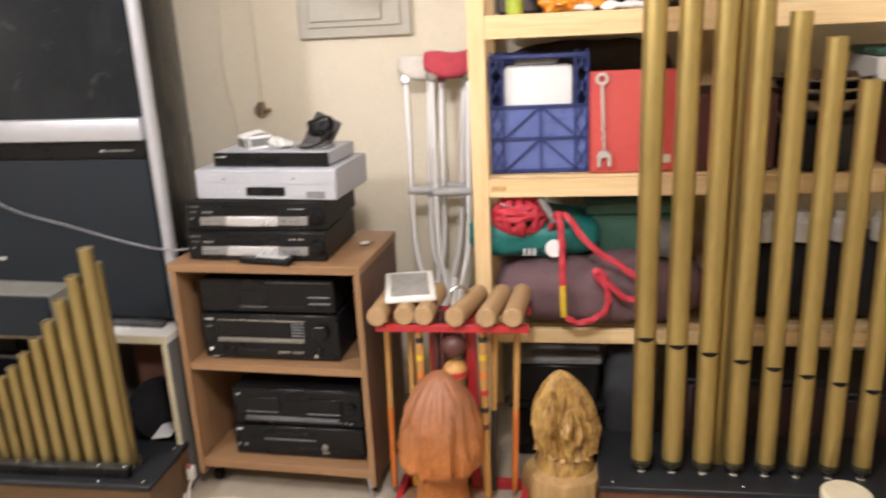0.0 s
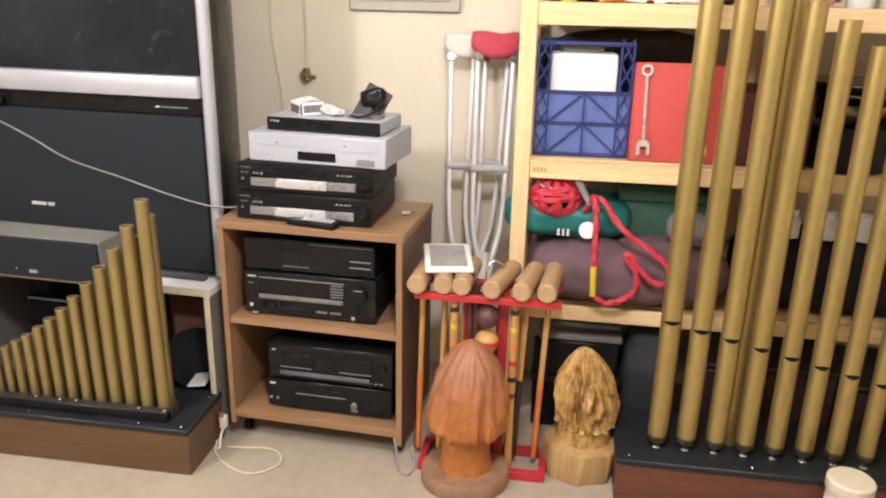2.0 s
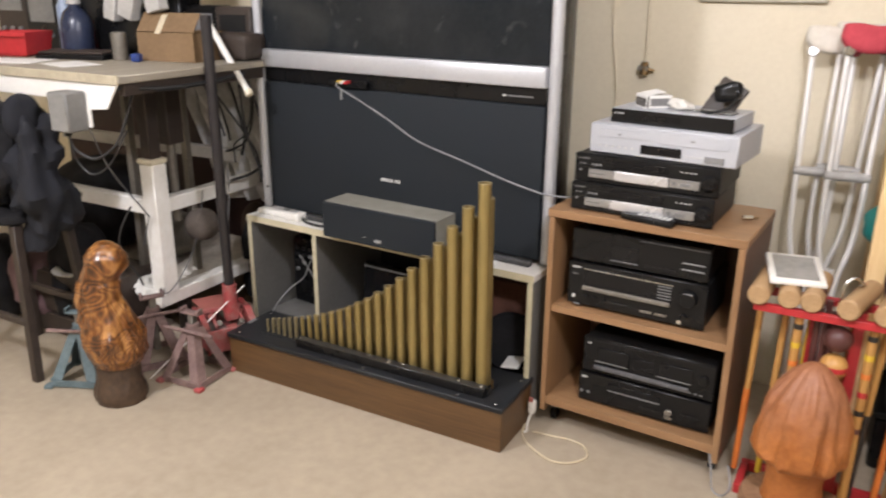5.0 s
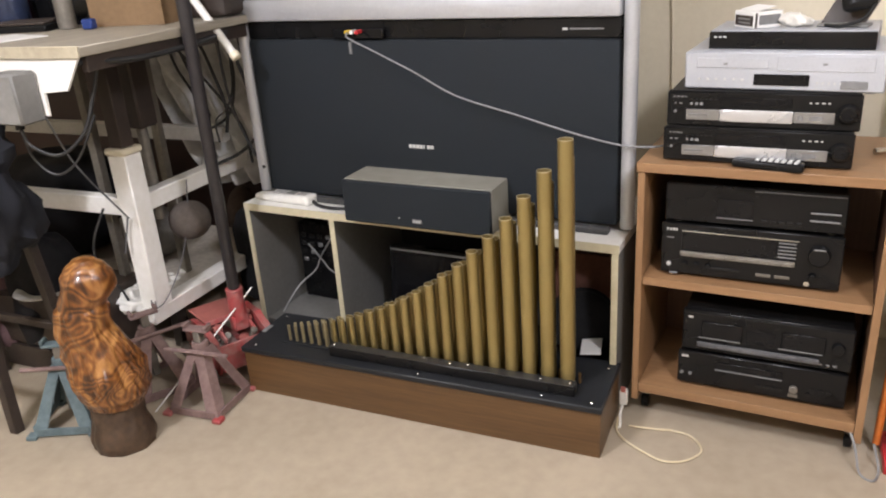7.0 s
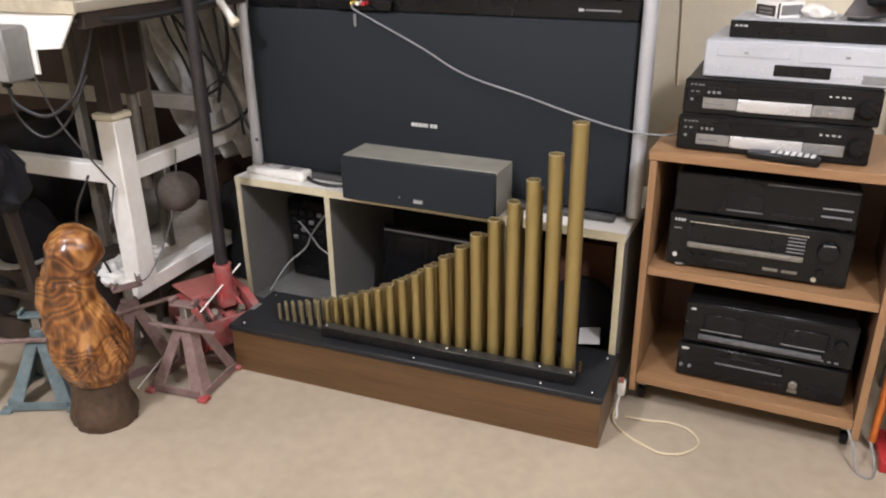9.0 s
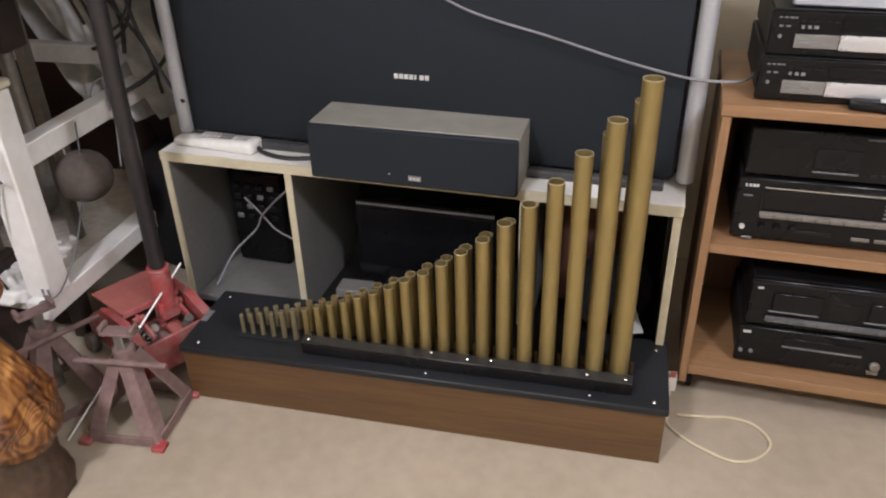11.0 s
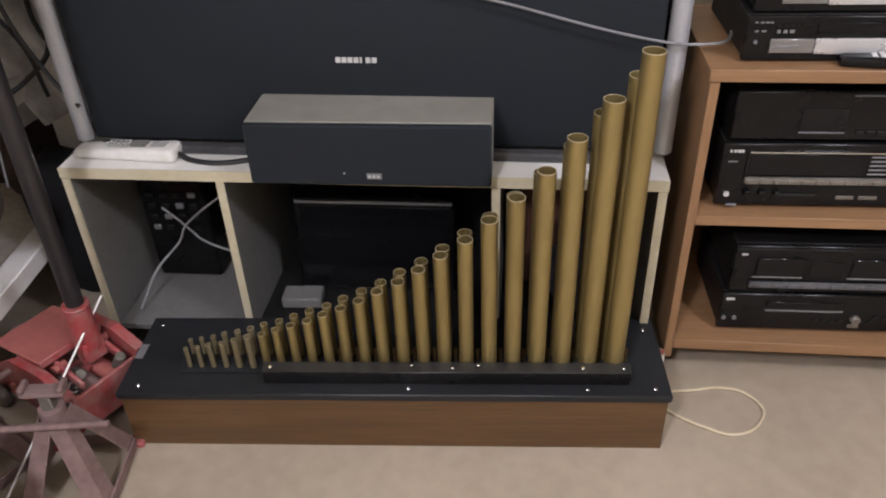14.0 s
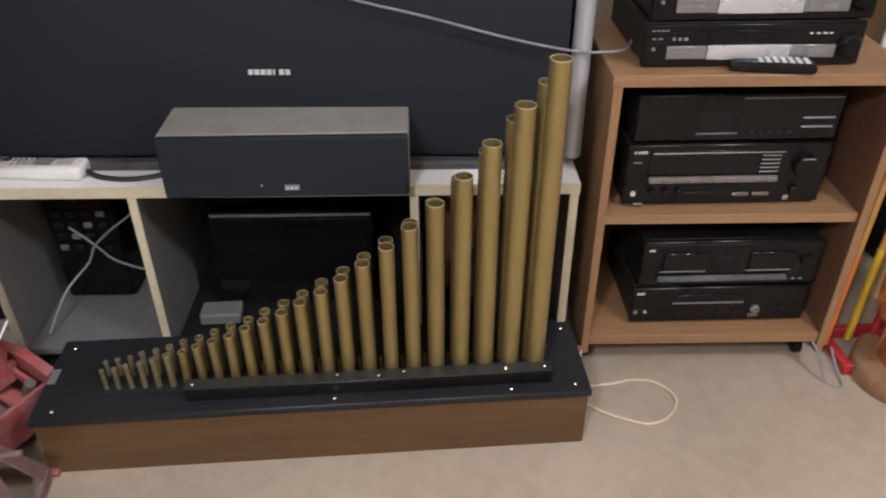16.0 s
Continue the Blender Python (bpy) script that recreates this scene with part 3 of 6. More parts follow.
def small_rank():
    top = 0.162
    t = chest("pipe_organ_chest", "walnut and black chest carrying two rows of gold pipes", "walnut", Matrix.Identity(4), 0.575, 0.240, top)
    for x, y in ((-0.537, 0.017), (0.039, 0.012), (0.548, 0.015), (-0.55, 0.215), (0.553, 0.2), (0.41, 0.012)):
        screw(t, x, y, top)
    part("label_plate", bx(-0.575, -0.558, 0.10, 0.145, top, top + 0.002, 0), "greyp", t)
    rail = part("front_rail", bx(-0.268, 0.498, 0.024, 0.054, 0.1625, 0.1955, 0.002), "blackp", t, "black rail before the pipes")
    # Thin strip added so the rail top keeps its light-catching, dusty grey.
    part("rail_cap", bx(-0.2685, 0.4985, 0.0235, 0.0545, 0.1956, 0.1972, 0.0005), "duskboard", rail, "thin strip in the lit, dusty grey of the rail top")
    for x in (-0.253, 0.131, 0.045, 0.184, 0.40, 0.484):
        screw(rail, x, 0.038 if x != 0.045 and x != 0.184 else 0.046, 0.1973)
    part("toe_board", bx(-0.462, 0.498, 0.0545, 0.142, top + 0.0002, 0.1675, 0.001), "blacktop", t, "dusty black strip holding the pipes")
    for i in range(24):
        f = 0.076535 * i + 0.001519 * i * i - 1.8e-5 * i ** 3
        g = 0.10737 * i + 0.000268 * i * i - 7e-6 * i ** 3
        r = 0.0050 + 0.0148 * (i / 23) ** 1.2
        rows = ((-0.440 + 0.0253 * i + 0.000529 * i * i + 4.4e-6 * i ** 3 - 0.007 * i / 23, 0.072, 0.158 + math.exp(-2.81 + 1.05 * f), r),
                (-0.445 + 1.015 * (0.0241 * i + 0.0006994 * i * i - 2.6e-6 * i ** 3) + 0.004 * (i / 23) ** 4 - 0.005 * i / 23, 0.114, 0.158 + math.exp(-3.06 + 1.04 * g), r * 0.97))
        for x, y, z, q in rows:
            lean = 0.0012 * math.sin(i * 2.3 + y * 90)
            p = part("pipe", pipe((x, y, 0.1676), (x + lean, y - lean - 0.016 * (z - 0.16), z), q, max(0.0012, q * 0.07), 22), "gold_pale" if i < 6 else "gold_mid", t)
            part("rim", loft([[(x + lean + a * math.cos(u), y - lean - 0.016 * (z - 0.16) + a * math.sin(u), z + h) for u in (2 * math.pi * k / 22 for k in range(22))] for a, h in ((q * 0.93, -0.0005), (q * 0.93, 0.0008), (q * 1.0, 0.0008), (q * 1.0, -0.0005))], False, False), "rim", p)
        if i > 9:
            x = rows[0][0] + r + 0.008
            part("valve", rod((x, 0.094, 0.1676), (x, 0.094, 0.200), 0.004, seg=8), "brass", t)
    return t


small_rank()


def tall_rank():
    top = 0.150
    t = chest("tall_pipe_chest", "red-brown and black chest carrying a rank of tall gold pipes", "walnut_red", pose(2.455, 0.115, 0, 0, 0, 0), 0.585, 0.30, top)
    heights = [1.66, 1.585, 1.507, 1.443, 1.40, 1.338, 1.235, 1.15]
    for i, z in enumerate(heights):
        x, r = 1.988 + 0.0843 * i - 2.455, 0.0292 - 0.0007 * i
        slot = 0.567 - 0.0203 * i
        y = 0.085
        p = part("pipe", pipe((x, y, 0.188), (x + 0.003, y, z), r, 0.002, 26), "gold", t)
        rows = []
        for k in range(15):
            a = -math.pi / 2 + radians(-56 + 8 * k)
            h = 0.0072 * math.cos(radians(90 * (k - 7) / 7)) + 0.0004
            rows.append([(x + q * math.cos(a), y + q * math.sin(a), slot + u) for q, u in ((r + 0.0008, -h), (r + 0.0008, h * 0.8), (r - 0.001, h * 0.8), (r - 0.001, -h))])
        part("mouth", loft(rows), "glossblack", p, "dark lens-shaped mouth slot")
        cap = part("socket", lathe([(r * 0.72, 0.019), (r * 0.98, 0.026), (r * 1.02, 0.045)], 20, lambda a, h, q, x=x, y=y: (x + q * math.cos(a), y + q * math.sin(a), top + h)), "jar", t, "greenish metal socket")
        part("nozzle", lathe([(0.014, 0), (0.011, 0.006), (0.012, 0.012), (0.018, 0.0188)], 16, lambda a, h, q, x=x, y=y: (x + q * math.cos(a), y + q * math.sin(a), top + h)), "chrome", cap, "bright metal nozzle")
    part("back_pipe", pipe((2.207 - 2.455, 0.155, top), (2.212 - 2.455, 0.155, 1.535), 0.029, 0.002, 22), "gold", t)
    for x in (-0.55, -0.2, 0.2, 0.55):
        screw(t, x, 0.02, top)
    return t


tall_rank()


# ---- hi-fi cart ----
def cart():
    t = thing("media_cart", "wood-grain laminate media cart with two shelves on castors", "cart", pose(0.611, 0.219, 0, 0, 0, -3.4))
    W, D = 0.597, 0.385
    part("top", bx(0.0, W, 0.0, D, 0.743, 0.768, 0.002), "oak", t)
    part("side_panel", bx(0.004, 0.022, 0.004, D, 0.062, 0.7425, 0.001), "oak_v", t)
    # Right side and back take a darker version of the laminate colour.
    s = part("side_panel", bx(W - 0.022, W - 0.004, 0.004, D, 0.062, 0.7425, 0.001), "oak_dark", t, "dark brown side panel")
    part("edge_band", bx(W - 0.022, W - 0.004, 0.0015, 0.0038, 0.062, 0.7425, 0), "oak_v", s)
    part("shelf", bx(0.0225, W - 0.0225, 0.012, D - 0.01, 0.424, 0.447, 0.001), "oak", t)
    part("bottom_board", bx(0.0225, W - 0.0225, 0.006, D, 0.088, 0.115, 0.001), "oak", t)
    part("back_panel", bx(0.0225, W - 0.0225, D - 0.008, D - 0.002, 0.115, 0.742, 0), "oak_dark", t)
    for x in (0.03, W - 0.03):
        for y in (0.075, D - 0.05):
            c = part("castor", bx(x - 0.012, x + 0.012, y - 0.01, y + 0.01, 0.045, 0.061, 0.002), "rawsteel", t)
            part("wheel", rod((x - 0.010, y, 0.022), (x + 0.010, y, 0.022), 0.022, seg=16, b=0.003), "blackp", c)
    return t


cart()


def knob(parent, x, y, z, r, deep=0.012, m="blackp"):
    return part("knob", rod((x, y, z), (x, y - deep, z), r, r * 0.92, seg=20, b=0.001), m, parent)


def bars(parent, x, y, z, n, step, w, h, m="bar"):
    for i in range(n):
        part("print_bar", bx(x + i * step, x + i * step + w * (0.7 + 0.3 * ((i * 7) % 3) / 2), y - 0.0012, y + 0.0004, z, z + h, 0), m, parent)


def video_recorder(m, group):
    t = thing("video_recorder", "black video cassette recorder stacked on the cart", "video recorder", m, group)
    W, H = 0.43, 0.088
    part("case", bx(0.004, W - 0.004, 0.012, 0.29, 0.006, H, 0.003), "blackm", t)
    f = part("front_panel", bx(0.0, W, 0.0, 0.0115, 0.004, H, 0.003), "blackp", t)
    part("front_lip", bx(0.004, W - 0.004, 0.0, 0.0114, H + 0.0002, H + 0.003, 0.001), "blackm", t)
    part("tape_door", bx(0.125, 0.285, -0.003, -0.0003, 0.055, 0.076, 0.002), "glossblack", f)
    part("strip_label", bx(0.046, 0.124, -0.004, -0.0003, 0.020, 0.046, 0.001), "silverp", f, "pale silver label plate")
    part("silver_strip", bx(0.125, 0.288, -0.0055, -0.0003, 0.018, 0.047, 0.006, 2), "polish", f, "polished curved strip")
    part("strip_label", bx(0.289, 0.376, -0.004, -0.0003, 0.020, 0.046, 0.001), "silverp", f)
    bars(f, 0.052, -0.0043, 0.030, 1, 0.01, 0.064, 0.0045, "greyp")
    bars(f, 0.298, -0.0043, 0.027, 1, 0.01, 0.016, 0.011, "greyp")
    bars(f, 0.322, -0.0043, 0.027, 1, 0.01, 0.042, 0.010, "greyp")
    part("dial", rod((0.402, 0.0, 0.044), (0.402, -0.014, 0.044), 0.024, 0.020, seg=24, b=0.003), "blackp", f)
    part("dial_cap", rod((0.402, -0.0142, 0.044), (0.402, -0.0165, 0.044), 0.013, seg=20), "glossblack", f)
    bars(f, 0.014, -0.0005, 0.074, 4, 0.009, 0.007, 0.003, "greyp")
    bars(f, 0.016, -0.0005, 0.058, 2, 0.012, 0.009, 0.003, "greyp")
    bars(f, 0.055, -0.0005, 0.056, 3, 0.011, 0.008, 0.006, "greyp")
    bars(f, 0.055, -0.0005, 0.068, 6, 0.011, 0.008, 0.003, "blackm")
    bars(f, 0.320, -0.0005, 0.066, 4, 0.013, 0.008, 0.003)
    part("power_button", rod((0.020, 0, 0.040), (0.020, -0.003, 0.040), 0.0035, seg=12), "greyp", f)
    for x in (0.03, W - 0.03):
        for y in (0.03, 0.25):
            part("foot", rod((x, y, 0), (x, y, 0.0058), 0.012, seg=12), "rubber", t)
    return t


CART = pose(0.611, 0.219, 0, 0, 0, -3.4)
video_recorder(CART @ pose(0.058, 0.035, 0.768, 0, 0, 1), "stacked players")
video_recorder(CART @ pose(0.064, 0.037, 0.857, 0, 0, 1), "stacked players")


def silver_combo():
    t = thing("silver_dvd_recorder", "silver DVD and video combination player on the stack", "video recorder", CART @ pose(0.098, 0.058, 0.9455, 0, 0, -2), "stacked players")
    W, H = 0.435, 0.093
    part("case", bx(0.003, W - 0.003, 0.016, 0.27, 0.004, H, 0.003), "silverb", t)
    f = part("front_panel", bx(0.0, W, 0.0, 0.0155, 0.004, H - 0.001, 0.004), "silverb", t)
    part("display", bx(0.160, 0.280, -0.003, -0.0003, 0.016, 0.042, 0.002), "glossblack", f, "dark display window")
    part("tray_door", bx(0.03, 0.19, -0.002, -0.0003, 0.055, 0.078, 0.002), "silverb", f)
    part("tape_door", bx(0.21, 0.41, -0.002, -0.0003, 0.050, 0.084, 0.002), "silverb", f)
    bars(f, 0.09, -0.002, 0.062, 1, 0.02, 0.014, 0.005, "greyp")
    bars(f, 0.305, -0.002, 0.064, 1, 0.02, 0.014, 0.005, "greyp")
    for i in range(6):
        part("button", rod((0.035 + 0.02 * i, 0.0, 0.028), (0.035 + 0.02 * i, -0.003, 0.028), 0.003, seg=10), "bar", f)
    for i in range(5):
        part("button", rod((0.297 + 0.012 * i, 0.0, 0.024), (0.297 + 0.012 * i, -0.003, 0.024), 0.0025, seg=10), "bar", f)
    part("jack_flap", bx(0.345, 0.40, -0.003, -0.0003, 0.012, 0.030, 0.003), "greyp", f)
    for x in (0.03, W - 0.03):
        for y in (0.03, 0.24):
            part("foot", rod((x, y, -0.0005), (x, y, 0.0038), 0.012, seg=12), "rubber", t)
    return t


silver_combo()


def slim_player():
    t = thing("slim_disc_player", "slim dark disc player on top of the stack", "disc player", CART @ pose(0.145, 0.095, 1.039, 0, 0, -3), "stacked players")
    part("case", bx(0.0, 0.36, 0.008, 0.20, 0.003, 0.042, 0.003), "silverb", t, "dusty grey lid")
    f = part("front_panel", bx(0.0, 0.36, 0.0, 0.0075, 0.0, 0.040, 0.002), "blackp", t)
    bars(f, 0.012, -0.0003, 0.026, 3, 0.01, 0.008, 0.004)
    part("tray_door", bx(0.07, 0.21, -0.002, -0.0003, 0.012, 0.030, 0.001), "glossblack", f)
    return t


slim_player()


def top_clutter():
    t = thing("small_white_box", "white carton with dark printed sides on the disc player", "box", CART @ pose(0.243, 0.118, 1.0815, 0, 0, 43))
    part("carton", bx(0.0, 0.078, 0.0, 0.078, 0.0, 0.038, 0.001), "paper", t)
    part("print_panel", bx(-0.0016, -0.0003, 0.006, 0.072, 0.005, 0.029, 0), "darksteel", t, "dark printed side")
    for z in (0.010, 0.019):
        part("print_bar", bx(-0.0026, -0.0018, 0.014, 0.060, z, z + 0.004, 0), "rubber", t)
    part("print_panel", bx(0.012, 0.070, -0.0016, -0.0003, 0.008, 0.030, 0), "greyp", t)
    part("print_bar", bx(0.001, 0.006, -0.0016, -0.0003, 0.002, 0.036, 0), "darksteel", t)
    part("flap", moved(bx(0.0, 0.05, 0.0, 0.07, 0.0, 0.0012, 0), pose(0.012, 0.004, 0.0392, 0, -9, 0)), "paper", t)
    solo("crumpled_wrapper", soft_block(-0.035, 0.035, -0.02, 0.02, 0, 0.03, 2.2, 0.014, 40, 14, 3), "glasslike", "crumpled clear plastic wrapper on the player", "wrapper", CART @ pose(0.335, 0.16, 1.0815))
    t = thing("dark_pouch", "dark case and strap propped on the disc player", "case", CART @ pose(0.375, 0.150, 1.0815, 0, 0, -12))
    part("case_lid", moved(bx(0.0, 0.085, 0.0, 0.016, 0.0, 0.115, 0.004, 2), pose(0.0, 0.03, 0.002, -20, 24, 0)), "darksteel", t)
    part("case_body", moved(soft_block(0.0, 0.075, 0.0, 0.04, 0.0, 0.052, 4.5, 0.005, 26, 14, 4), pose(0.052, 0.0, 0.03, -8, -12, 0)), "blackp", t)
    part("strap", hose([(0.02, 0.0, 0.004), (0.06, -0.02, 0.006), (0.10, -0.01, 0.02), (0.118, 0.01, 0.05)], 0.004, 8, 8), "blackm", t)
    part("case_foot", bx(0.0, 0.11, 0.0, 0.05, 0.0, 0.006, 0.002), "rubber", t)
    t = thing("remote_control", "black remote control with pale buttons", "remote control", CART @ pose(0.225, 0.012, 0.769, 0, 0, -8))
    part("body", bx(0.0, 0.165, 0.0, 0.042, 0.0, 0.02, 0.008, 2), "blackp", t)
    for i in range(7):
        for j in range(3):
            part("button", bx(0.054 + i * 0.0145, 0.064 + i * 0.0145, 0.008 + j * 0.011, 0.016 + j * 0.011, 0.0195, 0.0225, 0.001), "bar", t)
    t = thing("small_adapter", "small metal plug adapter on the cart top", "adapter", CART @ pose(0.535, 0.20, 0.769, 0, 0, 30))
    part("body", rod((0, 0, 0.008), (0.03, 0, 0.008), 0.008, seg=12, b=0.001), "chrome", t)
    part("pin", rod((0.03, 0, 0.008), (0.045, 0, 0.008), 0.003, seg=8), "brass", t)


top_clutter()


def component(name, label, x, z, W, H, D, kind):
    """A black hi-fi component on a shelf of the cart."""
    t = thing(name, label, "hi-fi unit", CART @ pose(x, 0.045, z, 0, 0, 1), "hi-fi units")
    part("case", bx(0.004, W - 0.004, 0.014, D, 0.008, H - 0.002, 0.003), "blackm", t)
    f = part("front_panel", bx(0.0, W, 0.0, 0.0135, 0.008, H, 0.003), "blackp", t)
    if kind == "tuner":
        part("display", bx(0.128, 0.215, -0.002, -0.0003, 0.030, 0.076, 0.001), "glossblack", f)
        part("display_trim", bx(0.128, 0.215, -0.004, -0.0003, 0.023, 0.027, 0.001), "cabled", f)
        part("trim", bx(0.215, W - 0.004, -0.003, -0.0003, H - 0.010, H - 0.006, 0.001), "cabled", f)
        for z in (0.036, 0.056):
            part("button_row", bx(0.345, 0.412, -0.005, -0.0003, z, z + 0.004, 0.001), "greyp", f)
        for i in range(5):
            part("button", bx(0.235 + i * 0.02, 0.25 + i * 0.02, -0.004, -0.0003, 0.022, 0.030, 0.001), "blackm", f)
    if kind == "receiver":
        part("display", bx(0.055, 0.285, -0.002, -0.0003, 0.080, 0.126, 0.001), "glossblack", f)
        part("trim", bx(0.052, 0.335, -0.006, -0.0003, 0.130, 0.134, 0.0015, 2), "chrome", f, "polished trim line")
        part("side_trim", bx(0.050, 0.054, -0.004, -0.0003, 0.060, 0.128, 0), "blackm", f)
        part("button_strip", bx(0.050, 0.330, -0.010, -0.0003, 0.062, 0.077, 0.004, 2), "rawsteel", f, "silver row of buttons")
        for i in range(10):
            part("button", bx(0.054 + i * 0.0275, 0.078 + i * 0.0275, -0.0125, -0.0102, 0.064, 0.073, 0.001), "rawsteel", f)
        for i in range(5):
            part("side_button", bx(0.288, 0.330, -0.004, -0.0003, 0.083 + i * 0.0095, 0.0862 + i * 0.0095, 0.001), "greyp", f)
        knob(f, 0.382, 0.0, 0.100, 0.026, 0.018)
        part("knob_mark", bx(0.368, 0.396, -0.020, -0.0182, 0.118, 0.122, 0.001), "greyp", f)
        knob(f, 0.372, 0.0, 0.040, 0.010)
        part("phones_jack", rod((0.36, 0, 0.020), (0.36, -0.003, 0.020), 0.007, seg=14), "chrome", f)
        for i in range(3):
            knob(f, 0.062 + i * 0.030, 0.0, 0.038, 0.008, 0.010)
        part("button_row", bx(0.12, 0.20, -0.004, -0.0003, 0.030, 0.038, 0.001), "blackm", f)
        for x in (0.24, 0.285):
            part("button_row", bx(x, x + 0.036, -0.004, -0.0003, 0.026, 0.034, 0.001), "rawsteel", f)
        bars(f, 0.014, -0.0005, 0.130, 4, 0.0075, 0.006, 0.006)
        bars(f, 0.014, -0.0005, 0.108, 1, 0.01, 0.026, 0.003, "greyp")
        part("power_button", rod((0.022, 0, 0.035), (0.022, -0.004, 0.035), 0.006, seg=12), "bar", f)
        part("foot_trim", rod((0.025, -0.003, 0.010), (0.045, -0.003, 0.010), 0.003, seg=8), "greyp", f)
    if kind == "deck":
        for a in (0.050, 0.250):
            part("cassette_door", bx(a, a + 0.105, -0.005, -0.0003, 0.048, 0.100, 0.003), "glossblack", f)
            part("door_line", bx(a - 0.006, a + 0.10, -0.0065, -0.0052, 0.050, 0.053, 0), "greyp", f)
        part("display", bx(0.165, 0.235, -0.002, -0.0003, 0.05, 0.09, 0.001), "glossblack", f)
        part("button_strip", bx(0.040, 0.345, -0.009, -0.0003, 0.022, 0.038, 0.004, 2), "cabled", f, "dull silver row of buttons")
        for i in range(9):
            part("button", bx(0.060 + i * 0.031, 0.086 + i * 0.031, -0.0115, -0.0092, 0.025, 0.034, 0.001), "cabled", f)
        knob(f, 0.385, 0.0, 0.075, 0.016, 0.012)
        part("trim", bx(0.0, W, -0.003, -0.0003, H - 0.010, H - 0.006, 0.001), "blackm", f)
        bars(f, 0.014, -0.0005, 0.105, 1, 0.011, 0.018, 0.005)
        bars(f, 0.345, -0.0005, 0.020, 3, 0.016, 0.010, 0.004, "greyp")
    if kind == "changer":
        part("tray_line", bx(0.10, 0.27, -0.003, -0.0003, 0.062, 0.065, 0), "greyp", f)
        part("tray_door", bx(0.10, 0.27, -0.003, -0.0003, 0.068, 0.088, 0.002), "glossblack", f)
        bars(f, 0.010, -0.0005, 0.090, 1, 0.011, 0.026, 0.006)
        part("select_knob", rod((0.300, 0, 0.045), (0.300, -0.012, 0.045), 0.011, seg=16, b=0.002), "rawsteel", f, "bright selector button")
        part("select_base", bx(0.288, 0.312, -0.005, -0.0003, 0.020, 0.030, 0.001), "rawsteel", f)
        for i in range(5):
            part("button", rod((0.215 + i * 0.018 if i < 4 else 0.335, 0, 0.034), (0.215 + i * 0.018 if i < 4 else 0.335, -0.004, 0.034), 0.006, seg=10), "blackm", f)
        for x in (0.345, 0.365, 0.385):
            part("button", rod((x, 0, 0.048), (x, -0.004, 0.048), 0.006, seg=10), "blackm", f)
        for x in (0.012, 0.035):
            part("button", rod((x, 0, 0.040), (x, -0.004, 0.040), 0.005, seg=10), "greyp", f)
    for fx in (0.03, W - 0.03):
        for fy in (0.03, D - 0.04):
            part("foot", rod((fx, fy, 0), (fx, fy, 0.0078), 0.013, seg=12), "rubber", t)
    return t


component("receiver", "black stereo receiver with a row of grey buttons", 0.062, 0.4475, 0.435, 0.150, 0.27, "receiver")
component("tuner", "slim black tuner resting on the receiver", 0.069, 0.598, 0.425, 0.110, 0.25, "tuner")
component("disc_changer", "black disc changer on the bottom shelf", 0.122, 0.1155, 0.425, 0.108, 0.27, "changer")
component("cassette_deck", "black twin cassette deck on the disc changer", 0.130, 0.2240, 0.42, 0.130, 0.26, "deck")


# ---- wall fittings ----
def breaker_panel():
    t = thing("breaker_panel", "grey painted metal electrical panel on the cream wall", "electrical panel", pose(1.06, 0.919, 1.375))
    part("frame", bx(-0.20, 0.20, -0.022, 0.0, 0.0, 0.72, 0.004), "panelgrey", t)
    part("inner_lip", bx(-0.165, 0.165, -0.030, -0.0225, 0.035, 0.69, 0.004), "panelgrey", t)
    d = part("door", bx(-0.155, 0.10, -0.038, -0.0305, 0.055, 0.67, 0.004), "panelgrey", t)
    part("latch", bx(0.072, 0.092, -0.044, -0.0385, 0.30, 0.36, 0.002), "greyp", d)


breaker_panel()
t = thing("hanging_plug", "brass lamp plug hanging on a cord against the wall", "plug", pose(0.692, 0.895, 1.12))
part("socket", rod((0, 0, 0.0), (0, 0, 0.045), 0.016, 0.013, seg=14, b=0.002), "brass", t)
part("body", bx(-0.022, 0.014, -0.014, 0.012, 0.012, 0.032, 0.003), "rawsteel", t)
part("prong", rod((0.012, 0, 0.02), (0.034, 0.004, 0.014), 0.006, seg=8), "brass", t)
part("cord", hose([(0, 0, 0.045), (0.0, 0.006, 0.12), (-0.006, 0.012, 0.5), (-0.01, 0.012, 0.9), (-0.012, 0.01, 1.378)], 0.003), "creamp", t)
solo("wall_cord", hose([(0.575, 0.908, 2.49), (0.568, 0.908, 1.9), (0.566, 0.908, 1.51), (0.559, 0.908, 1.31), (0.577, 0.906, 1.16), (0.59, 0.905, 1.07), (0.60, 0.905, 0.80)], 0.0032), "plaster", "cream flat cord hanging down the wall", "cord")
solo("extension_cord", hose([(1.13, 0.62, 2.49), (1.115, 0.62, 1.9), (1.10, 0.62, 1.66), (1.125, 0.615, 1.585), (1.19, 0.61, 1.565), (1.26, 0.61, 1.595), (1.33, 0.62, 1.66), (1.40, 0.64, 1.9), (1.42, 0.65, 2.49)], 0.008), mat("pink_cord_sheath", (0.62, 0.25, 0.24), rough=0.45), "pink cord hanging in a loop from the ceiling", "cord")


